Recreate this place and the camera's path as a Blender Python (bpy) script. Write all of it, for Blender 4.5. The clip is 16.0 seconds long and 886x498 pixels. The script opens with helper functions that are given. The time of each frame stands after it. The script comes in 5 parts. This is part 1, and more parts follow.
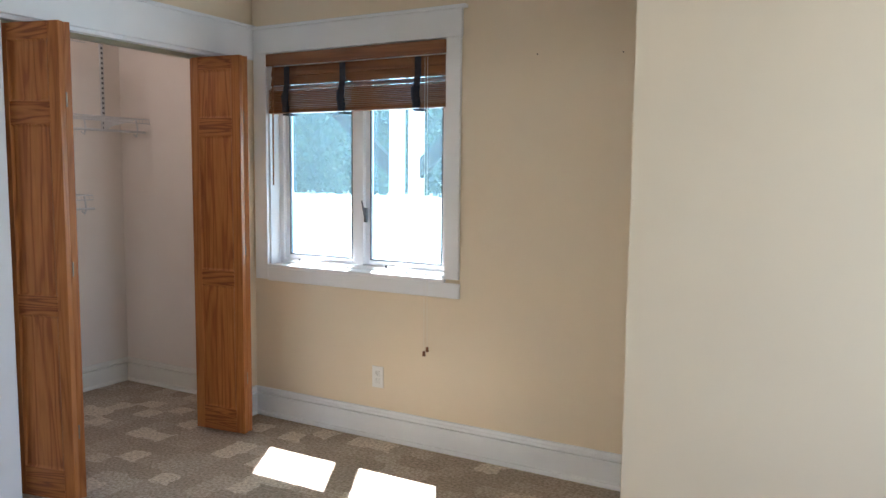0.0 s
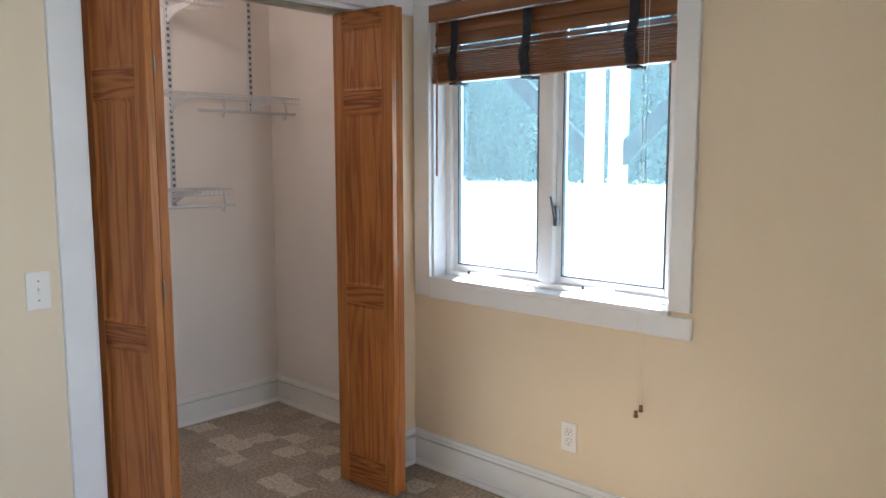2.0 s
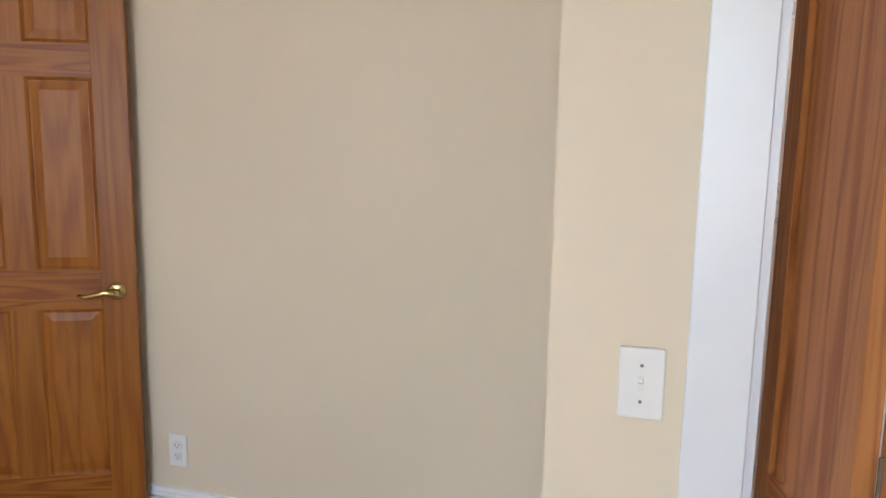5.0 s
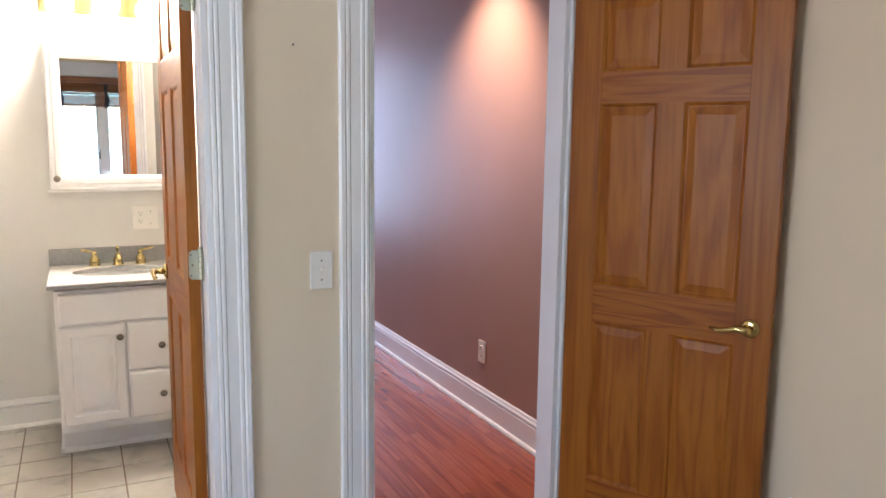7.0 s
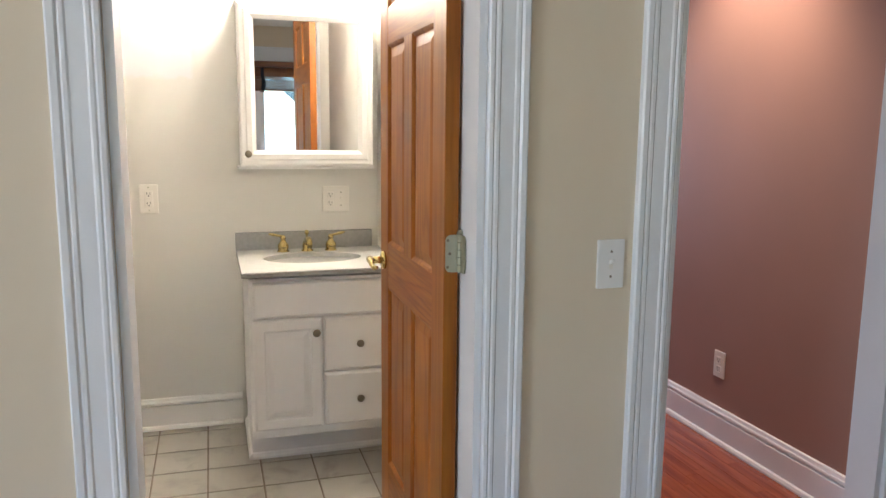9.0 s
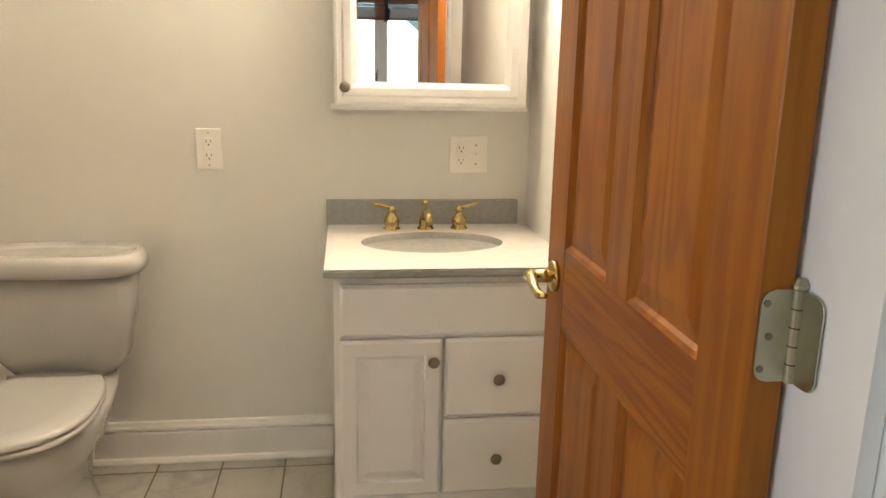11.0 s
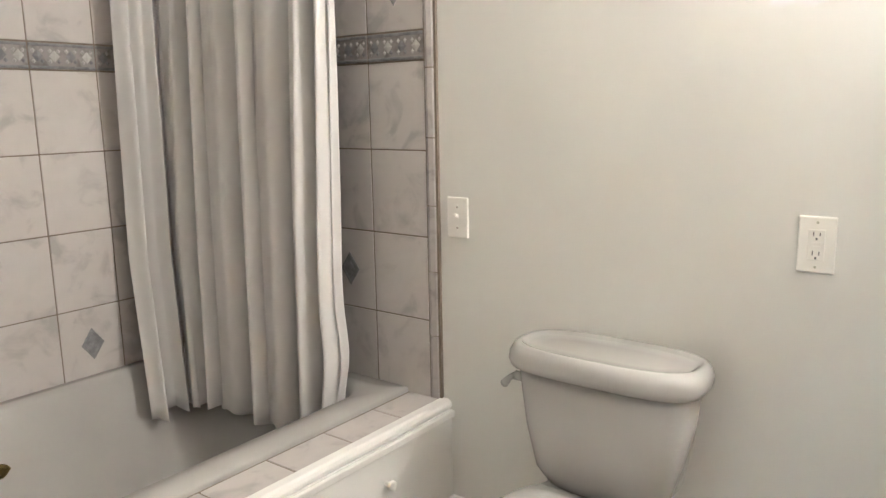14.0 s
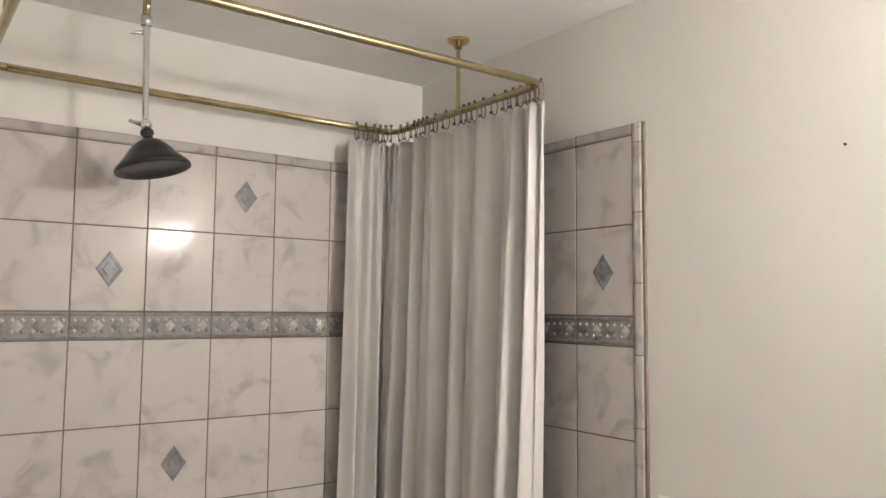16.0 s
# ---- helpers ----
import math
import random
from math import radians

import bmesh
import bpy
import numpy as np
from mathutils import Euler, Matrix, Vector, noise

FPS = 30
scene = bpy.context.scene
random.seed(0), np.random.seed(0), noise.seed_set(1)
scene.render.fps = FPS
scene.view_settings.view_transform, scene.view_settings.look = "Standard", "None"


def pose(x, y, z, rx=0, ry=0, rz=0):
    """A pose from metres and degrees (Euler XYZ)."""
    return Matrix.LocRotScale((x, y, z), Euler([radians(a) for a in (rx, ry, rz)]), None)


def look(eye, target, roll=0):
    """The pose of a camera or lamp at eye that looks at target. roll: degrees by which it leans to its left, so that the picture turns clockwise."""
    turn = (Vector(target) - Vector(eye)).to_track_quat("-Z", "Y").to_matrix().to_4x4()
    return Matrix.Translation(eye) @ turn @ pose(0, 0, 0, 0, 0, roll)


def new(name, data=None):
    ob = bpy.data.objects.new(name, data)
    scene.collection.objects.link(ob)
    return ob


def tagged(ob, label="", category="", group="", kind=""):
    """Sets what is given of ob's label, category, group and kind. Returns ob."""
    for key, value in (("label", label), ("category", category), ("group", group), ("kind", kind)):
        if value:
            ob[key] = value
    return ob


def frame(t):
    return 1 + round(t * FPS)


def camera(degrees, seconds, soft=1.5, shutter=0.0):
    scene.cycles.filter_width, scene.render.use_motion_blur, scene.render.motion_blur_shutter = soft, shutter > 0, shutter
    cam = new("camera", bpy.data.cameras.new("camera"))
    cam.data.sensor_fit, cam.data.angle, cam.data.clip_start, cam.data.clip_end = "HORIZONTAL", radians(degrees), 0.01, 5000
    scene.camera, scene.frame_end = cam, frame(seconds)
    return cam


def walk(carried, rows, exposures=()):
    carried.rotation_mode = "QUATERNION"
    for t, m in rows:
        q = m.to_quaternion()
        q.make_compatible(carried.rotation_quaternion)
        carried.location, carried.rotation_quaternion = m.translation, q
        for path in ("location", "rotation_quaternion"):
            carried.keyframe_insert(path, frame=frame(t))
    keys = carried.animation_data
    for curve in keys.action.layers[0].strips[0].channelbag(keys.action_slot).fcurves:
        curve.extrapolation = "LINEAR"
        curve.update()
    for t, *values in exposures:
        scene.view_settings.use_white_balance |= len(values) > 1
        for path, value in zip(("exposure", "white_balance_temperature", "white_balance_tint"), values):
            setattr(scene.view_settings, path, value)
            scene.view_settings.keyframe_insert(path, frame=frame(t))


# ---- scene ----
cam = camera(60.4, 16.0)
PATH = [
    (0, (2.80, 0.62, 1.435), (1.84, 2.34, 1.24), 0.6),
    (0.5, (2.623, 0.771, 1.45), (1.63, 2.495, 1.253), 0.4),
    (1, (2.492, 1.006, 1.445), (1.402, 2.67, 1.238), 0.2),
    (1.5, (2.315, 1.23, 1.442), (1.118, 2.817, 1.221), -0.1),
    (2, (2.174, 1.507, 1.430), (0.81, 2.951, 1.198), -0.1),
    (2.5, (2.022, 1.752, 1.432), (0.476, 2.979, 1.188), 0.7),
    (3, (1.815, 1.955, 1.418), (0.103, 2.95, 1.160), 1.0),
    (3.2, (1.710, 2.025, 1.415), (-0.056, 2.924, 1.158), 1.0),
    (5.3, (0.801, 2.376, 1.43), (-0.993, 1.551, 1.112), 0.9),
    (5.5, (0.758, 2.352, 1.449), (-0.954, 1.369, 1.129), 0.8),
    (6, (0.655, 2.35, 1.435), (-0.798, 1.004, 1.158), 0.8),
    (6.5, (0.643, 2.313, 1.452), (-0.541, 0.727, 1.17), 0.6),
    (7, (0.675, 2.269, 1.446), (-0.186, 0.487, 1.16), 0.7),
    (7.5, (0.721, 2.208, 1.431), (0.1, 0.332, 1.124), 0.8),
    (8, (0.808, 2.058, 1.429), (0.243, 0.166, 1.11), -0.1),
    (8.5, (0.892, 1.857, 1.39), (0.308, -0.031, 1.088), 0.0),
    (8.7, (0.903, 1.758, 1.371), (0.319, -0.131, 1.069), 0.3),
    (10.8, (0.785, 0.615, 1.306), (0.427, -1.302, 0.86), 1.1),
    (11, (0.76, 0.526, 1.295), (0.5, -1.403, 0.836), 1.2),
    (11.5, (0.771, 0.315, 1.274), (0.809, -1.62, 0.768), 0.8),
    (11.7, (0.784, 0.246, 1.272), (0.95, -1.682, 0.768), -0.2),
    (12, (0.811, 0.157, 1.275), (1.155, -1.753, 0.794), -0.3),
    (12.5, (0.836, 0.088, 1.28), (1.425, -1.759, 0.788), -0.9),
    (13, (0.832, 0.06, 1.284), (1.604, -1.714, 0.774), -1.7),
    (13.5, (0.844, -0.009, 1.298), (1.838, -1.68, 0.834), -1.9),
    (14, (0.833, -0.095, 1.35), (2.018, -1.665, 0.985), -1.0),
    (14.5, (0.83, -0.137, 1.417), (2.13, -1.641, 1.199), -0.0),
    (15, (0.829, -0.148, 1.479), (2.248, -1.555, 1.408), 0.3),
    (15.5, (0.829, -0.154, 1.541), (2.341, -1.461, 1.618), 0.4),
    (16, (0.822, -0.16, 1.587), (2.425, -1.346, 1.745), 0.5),
]
walk(cam, [(t, look(eye, target, roll)) for t, eye, target, roll in PATH], [(0, 2.75, 5700, 10), (2.5, 2.85, 5800, 10), (3, 2.85, 6200, 14), (5.5, 3.38, 5900, 14), (6.5, 3.38, 5950, 15), (7, 3.05, 6000, 17), (7.5, 2.95, 6000, 18), (8.5, 2.74, 5900, 14),
           (11, 2.52, 6900, 12), (11.5, 2.65, 6750, 12), (12.5, 2.60, 5560, 15), (14, 2.78, 5500, 12), (15, 2.60, 5500, 14), (16, 2.57, 5580, 15)])

# ---- world, sun, lamps ----
SUN_DIR = Vector((0.23, -0.433, -1.0)).normalized()
world = bpy.data.worlds.new("world")
scene.world = world
world.use_nodes = True
wn = world.node_tree
sky = wn.nodes.new("ShaderNodeTexSky")
sky.sky_type = "NISHITA"
sky.sun_disc = False
sky.sun_elevation = math.asin(-SUN_DIR.z)
sky.sun_rotation = math.atan2(-SUN_DIR.x, -SUN_DIR.y)
wn.nodes["Background"].inputs["Strength"].default_value = 0.15
wn.links.new(sky.outputs[0], wn.nodes["Background"].inputs["Color"])
sun = bpy.data.lights.new("sun", "SUN")
sun.energy, sun.angle, sun.color = 5.0, radians(0.53), (1, 0.95, 0.87)
new("sun", sun).matrix_world = look(-20 * SUN_DIR, (0, 0, 0))


def lamp(name, kind, place, watts, colour, radius=0.04, target=None, **more):
    data = bpy.data.lights.new(name, kind)
    data.energy, data.color = watts, colour
    if kind != "AREA":
        data.shadow_soft_size = radius
    for key, value in more.items():
        if key == "spot_size":
            data.spot_size = value
        elif key == "spot_blend":
            data.spot_blend = value
        elif key == "size":
            data.shape, data.size = "RECTANGLE", value
        elif key == "size_y":
            data.size_y = value
    ob = new(name, data)
    ob.matrix_world = look(place, target) if target else pose(*place)
    return ob


WARM = (1.0, 0.87, 0.72)
for gx, watts in ((0.30, 2.8), (0.50, 3.8), (0.70, 3.9)):
    lamp("vanity_lamp", "POINT", (gx, -1.735, 2.06), watts, WARM, 0.05)
lamp("hall_lamp", "SPOT", (-0.82, -0.95, 2.44), 19, (1, 0.72, 0.5), 0.04, (-1.12, -1.12, 1.2), spot_size=radians(95), spot_blend=0.9)
lamp("hall_daylight", "AREA", (-0.55, -4.3, 1.4), 5.3, (0.62, 0.76, 1), 0, (-0.6, 0, 1.2), size=0.9, size_y=1.5)
# Added fill: brightens the bedroom from its unseen east side.
lamp("east_fill_light", "AREA", (4.66, 2.15, 1.50), 7.5, (0.90, 0.96, 1), 0, (0.3, -0.3, 1.2), size=1.3, size_y=1.25)
lamp("closet_lamp", "POINT", (-1.25, 2.9, 2.41), 1.0, (1, 0.80, 0.68), 0.05)


# ---- materials ----
def material(name, rough=0.6, metal=0.0, colour=(0.8, 0.8, 0.8), spec=0.5, coat=0.0):
    m = bpy.data.materials.new(name)
    m.use_nodes = True
    b = m.node_tree.nodes["Principled BSDF"]
    b.inputs["Base Color"].default_value = (*colour, 1)
    b.inputs["Roughness"].default_value = rough
    b.inputs["Metallic"].default_value = metal
    b.inputs["Specular IOR Level"].default_value = spec
    b.inputs["Coat Weight"].default_value = coat
    return m, m.node_tree, b


def node(tree, kind, **inputs):
    n = tree.nodes.new(kind)
    for key, value in inputs.items():
        n.inputs[key.replace("_", " ")].default_value = value
    return n


def coords(tree, scale=(1, 1, 1), which="Object", rot=(0, 0, 0)):
    c = tree.nodes.new("ShaderNodeTexCoord")
    m = tree.nodes.new("ShaderNodeMapping")
    m.inputs["Scale"].default_value = scale
    m.inputs["Rotation"].default_value = rot
    tree.links.new(c.outputs[which], m.inputs[0])
    return m.outputs[0]


def ramp(tree, source, stops):
    r = tree.nodes.new("ShaderNodeValToRGB")
    e = r.color_ramp.elements
    while len(e) < len(stops):
        e.new(0.5)
    for el, (p, c) in zip(e, stops):
        el.position, el.color = p, (*c, 1)
    tree.links.new(source, r.inputs[0])
    return r.outputs[0]


def bump(tree, b, source, strength, distance=0.002):
    n = tree.nodes.new("ShaderNodeBump")
    n.inputs["Strength"].default_value = strength
    n.inputs["Distance"].default_value = distance
    tree.links.new(source, n.inputs["Height"])
    tree.links.new(n.outputs[0], b.inputs["Normal"])
    return n


def mottled(name, c1, c2, scale=3.0, rough=0.6, fine=180.0, relief=0.15, metal=0.0, spec=0.5, coat=0.0):
    m, t, b = material(name, rough, metal, c1, spec, coat)
    xyz = coords(t)
    n = node(t, "ShaderNodeTexNoise", Scale=scale, Detail=4.0)
    t.links.new(xyz, n.inputs["Vector"])
    t.links.new(ramp(t, n.outputs[0], [(0.35, c1), (0.65, c2)]), b.inputs["Base Color"])
    if relief:
        f = node(t, "ShaderNodeTexNoise", Scale=fine, Detail=3.0)
        t.links.new(xyz, f.inputs["Vector"])
        bump(t, b, f.outputs[0], relief, 0.001)
    return m


def wood(name, light, mid, dark, along="z", rough=0.32, scale=1.0, coat=0.25, lines=10.0, stretch=0.4):
    m, t, b = material(name, rough, 0, mid, 0.5 if coat else 0.28, coat)
    s = {"z": (8, 8, stretch), "x": (stretch, 8, 8), "y": (8, stretch, 8)}[along]
    oi = t.nodes.new("ShaderNodeObjectInfo")
    c = t.nodes.new("ShaderNodeTexCoord")
    add = t.nodes.new("ShaderNodeVectorMath")
    add.operation = "ADD"
    sc = t.nodes.new("ShaderNodeVectorMath")
    sc.operation = "SCALE"
    sc.inputs["Scale"].default_value = 7.0
    cmb = t.nodes.new("ShaderNodeCombineXYZ")
    for k in range(3):
        t.links.new(oi.outputs["Random"], cmb.inputs[k])
    t.links.new(cmb.outputs[0], sc.inputs[0])
    t.links.new(c.outputs["Object"], add.inputs[0])
    t.links.new(sc.outputs[0], add.inputs[1])
    mp = t.nodes.new("ShaderNodeMapping")
    mp.inputs["Scale"].default_value = tuple(v * scale for v in s)
    t.links.new(add.outputs[0], mp.inputs[0])
    n = node(t, "ShaderNodeTexNoise", Scale=1.3, Detail=2.0, Distortion=0.4)
    t.links.new(mp.outputs[0], n.inputs["Vector"])
    k = t.nodes.new("ShaderNodeMath")
    k.operation = "MULTIPLY"
    k.inputs[1].default_value = lines
    t.links.new(n.outputs[0], k.inputs[0])
    fr = t.nodes.new("ShaderNodeMath")
    fr.operation = "PINGPONG"
    fr.inputs[1].default_value = 0.5
    t.links.new(k.outputs[0], fr.inputs[0])
    grain = ramp(t, fr.outputs[0], [(0.0, dark), (0.07, dark), (0.20, mid), (0.42, light)])
    f = node(t, "ShaderNodeTexNoise", Scale=14.0, Detail=4.0)
    t.links.new(mp.outputs[0], f.inputs["Vector"])
    mix = t.nodes.new("ShaderNodeMix")
    mix.data_type = "RGBA"
    mix.blend_type = "MULTIPLY"
    mix.inputs[0].default_value = 0.55
    t.links.new(grain, mix.inputs[6])
    t.links.new(ramp(t, f.outputs[0], [(0.3, (0.62, 0.58, 0.52)), (0.6, (1, 1, 1))]), mix.inputs[7])
    t.links.new(mix.outputs[2], b.inputs["Base Color"])
    bump(t, b, f.outputs[0], 0.12, 0.001)
    return m


YELLOW = mottled("yellow_wall_paint", (0.75, 0.645, 0.495), (0.78, 0.675, 0.52), 1.2, 0.62, 260, 0.12)
CLOSETW = mottled("closet_paint", (0.82, 0.755, 0.70), (0.85, 0.785, 0.73), 2, 0.7, 240, 0.15)


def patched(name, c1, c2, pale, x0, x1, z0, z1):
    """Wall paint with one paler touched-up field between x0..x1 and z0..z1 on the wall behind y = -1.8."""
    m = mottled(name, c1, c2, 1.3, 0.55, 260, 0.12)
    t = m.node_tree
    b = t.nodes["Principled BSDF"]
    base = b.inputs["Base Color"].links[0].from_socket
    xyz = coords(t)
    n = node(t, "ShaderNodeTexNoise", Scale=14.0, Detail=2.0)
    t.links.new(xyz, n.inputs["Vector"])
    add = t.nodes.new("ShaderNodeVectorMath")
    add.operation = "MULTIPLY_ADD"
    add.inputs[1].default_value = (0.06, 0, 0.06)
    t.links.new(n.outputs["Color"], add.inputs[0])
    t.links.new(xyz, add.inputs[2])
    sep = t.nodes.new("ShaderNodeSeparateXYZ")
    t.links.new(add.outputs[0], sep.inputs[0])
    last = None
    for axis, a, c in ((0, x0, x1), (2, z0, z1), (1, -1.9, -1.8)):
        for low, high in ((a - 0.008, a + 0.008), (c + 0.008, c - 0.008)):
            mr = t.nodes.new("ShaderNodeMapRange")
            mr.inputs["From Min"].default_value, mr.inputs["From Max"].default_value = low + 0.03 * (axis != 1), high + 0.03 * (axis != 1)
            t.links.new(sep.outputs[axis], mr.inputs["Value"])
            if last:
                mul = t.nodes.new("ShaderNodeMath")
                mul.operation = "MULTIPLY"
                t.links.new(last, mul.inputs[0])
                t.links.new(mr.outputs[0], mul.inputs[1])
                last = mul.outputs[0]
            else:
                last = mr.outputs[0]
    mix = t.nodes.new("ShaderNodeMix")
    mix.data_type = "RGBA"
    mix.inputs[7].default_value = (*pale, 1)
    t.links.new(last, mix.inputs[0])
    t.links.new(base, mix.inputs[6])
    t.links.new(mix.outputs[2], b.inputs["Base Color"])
    return m


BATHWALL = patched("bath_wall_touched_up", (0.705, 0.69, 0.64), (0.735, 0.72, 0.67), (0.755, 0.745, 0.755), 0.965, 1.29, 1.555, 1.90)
HALLW = mottled("mauve_wall_paint", (0.345, 0.213, 0.173), (0.375, 0.23, 0.19), 1.5, 0.5, 300, 0.08)
CEIL = mottled("ceiling_paint", (0.82, 0.81, 0.78), (0.85, 0.84, 0.81), 2, 0.85, 200, 0.2)
TRIM = mottled("white_trim_paint", (0.80, 0.825, 0.86), (0.84, 0.865, 0.90), 4, 0.33, 120, 0.08)
TRIMB = mottled("cream_trim_paint", (0.80, 0.785, 0.74), (0.84, 0.825, 0.78), 4, 0.33, 120, 0.08)
CAB = mottled("white_cabinet_paint", (0.83, 0.815, 0.79), (0.86, 0.845, 0.82), 4, 0.3, 120, 0.05)
PLATE = mottled("plate_plastic", (0.84, 0.83, 0.81), (0.86, 0.85, 0.83), 8, 0.3, 100, 0)
IVORY = mottled("ivory_plastic", (0.82, 0.795, 0.735), (0.84, 0.815, 0.75), 8, 0.35, 100, 0)
DARK = mottled("dark_slot", (0.03, 0.03, 0.03), (0.04, 0.04, 0.04), 8, 0.6, 100, 0)
PINE_L, PINE_M, PINE_D = (0.33, 0.112, 0.010), (0.305, 0.097, 0.008), (0.24, 0.069, 0.006)
PINE = wood("pine_upright", PINE_L, PINE_M, (0.265, 0.078, 0.007), "z", 0.40, 0.8, 0.0, 6)
PINEP = wood("pine_door_panel", (0.345, 0.118, 0.011), (0.325, 0.105, 0.010), (0.275, 0.080, 0.008), "z", 0.40, 0.55, 0.0, 7, 1.0)
PINEX = wood("pine_across", PINE_L, (0.295, 0.088, 0.008), (0.235, 0.062, 0.007), "x", 0.40, 1.5, 0.0, 8)
PINEB = wood("pine_bifold_upright", (0.39, 0.150, 0.042), (0.36, 0.132, 0.036), (0.30, 0.102, 0.027), "z", 0.42, 1.3, 0.0, 8)
PINEBP = wood("pine_bifold_panel", (0.40, 0.152, 0.042), (0.355, 0.126, 0.034), (0.27, 0.085, 0.023), "z", 0.42, 1.0, 0.0, 9, 0.5)
PINEBX = wood("pine_bifold_across", (0.38, 0.142, 0.039), (0.30, 0.100, 0.027), (0.20, 0.058, 0.016), "x", 0.42, 1.5, 0.0, 10, 0.6)
SLAT = wood("blind_wood", (0.29, 0.12, 0.045), (0.265, 0.107, 0.040), (0.215, 0.083, 0.031), "x", 0.35, 1.0, 0.25, 4)
PLANK = wood("cherry_floor", (0.36, 0.088, 0.028), (0.335, 0.076, 0.024), (0.27, 0.057, 0.018), "y", 0.22, 0.8, 0.4, 5)
GREYSTONE = mottled("grey_basin", (0.30, 0.30, 0.28), (0.34, 0.335, 0.315), 60, 0.25, 100, 0.02)
TOPWHITE = mottled("white_worktop", (0.58, 0.565, 0.52), (0.62, 0.605, 0.56), 30, 0.22, 100, 0.02)
CERAMIC = mottled("white_ceramic", (0.42, 0.41, 0.385), (0.44, 0.43, 0.405), 3, 0.05, 60, 0.0, 0, 0.6, 1.0)
BRASS = mottled("polished_brass", (0.60, 0.47, 0.20), (0.52, 0.40, 0.16), 12, 0.14, 80, 0.02, 1.0)
OLDBRASS = mottled("antique_brass", (0.26, 0.22, 0.17), (0.20, 0.17, 0.13), 30, 0.38, 80, 0.05, 1.0)
NICKEL = mottled("satin_nickel", (0.50, 0.50, 0.40), (0.43, 0.43, 0.34), 20, 0.35, 80, 0.04, 1.0)
CHROME = mottled("chrome", (0.75, 0.75, 0.75), (0.7, 0.7, 0.7), 20, 0.12, 80, 0.0, 1.0)
BRONZE = mottled("dark_bronze", (0.035, 0.034, 0.036), (0.05, 0.048, 0.05), 20, 0.28, 80, 0.02, 0.6)
WIRE = mottled("grey_white_wire_coating", (0.60, 0.60, 0.61), (0.66, 0.66, 0.67), 8, 0.4, 80, 0.0)
RODBRASS = mottled("dull_rod_brass", (0.50, 0.43, 0.24), (0.42, 0.36, 0.20), 12, 0.2, 80, 0.02, 1.0)
GROUT = mottled("grout", (0.17, 0.135, 0.10), (0.21, 0.17, 0.13), 30, 0.9, 300, 0.2)
TAPE = mottled("blue_black_tape", (0.018, 0.02, 0.03), (0.03, 0.032, 0.045), 60, 0.8, 300, 0.3)
ALU = mottled("grey_weatherstrip", (0.10, 0.11, 0.125), (0.13, 0.14, 0.155), 20, 0.5, 80, 0.02)
TUB = mottled("tub_enamel", (0.40, 0.385, 0.355), (0.43, 0.415, 0.385), 3, 0.15, 60, 0, 0, 0.5, 0.3)


def marble_tile(name, base, vein, rough=0.16, scale=9.0):
    m, t, b = material(name, rough, 0, base, 0.2)
    c = t.nodes.new("ShaderNodeTexCoord")
    oi = t.nodes.new("ShaderNodeObjectInfo")
    mul = t.nodes.new("ShaderNodeMath")
    mul.operation = "MULTIPLY"
    mul.inputs[1].default_value = 40.0
    t.links.new(oi.outputs["Random"], mul.inputs[0])
    n = t.nodes.new("ShaderNodeTexNoise")
    n.noise_dimensions = "4D"
    n.inputs["Scale"].default_value, n.inputs["Detail"].default_value, n.inputs["Distortion"].default_value = scale, 5, 0.8
    t.links.new(c.outputs["Object"], n.inputs["Vector"])
    t.links.new(mul.outputs[0], n.inputs["W"])
    t.links.new(ramp(t, n.outputs[0], [(0.33, vein), (0.47, base), (0.7, tuple(v * 1.05 for v in base))]), b.inputs["Base Color"])
    return m


WTILE = marble_tile("wall_tile_glaze", (0.55, 0.515, 0.485), (0.42, 0.395, 0.375), 0.07)
FTILE = marble_tile("floor_tile_glaze", (0.40, 0.38, 0.33), (0.31, 0.29, 0.255), 0.3, 7)
BANDT = marble_tile("band_tile_glaze", (0.30, 0.28, 0.265), (0.19, 0.175, 0.165), 0.2, 20)
CAPT = marble_tile("cap_tile_glaze", (0.44, 0.41, 0.385), (0.33, 0.31, 0.29), 0.12, 14)
BANDL = mottled("band_relief_light", (0.52, 0.50, 0.47), (0.44, 0.42, 0.39), 40, 0.2, 80, 0.05)
DIAM = mottled("diamond_tile", (0.19, 0.19, 0.195), (0.28, 0.28, 0.28), 45, 0.22, 90, 0.2)


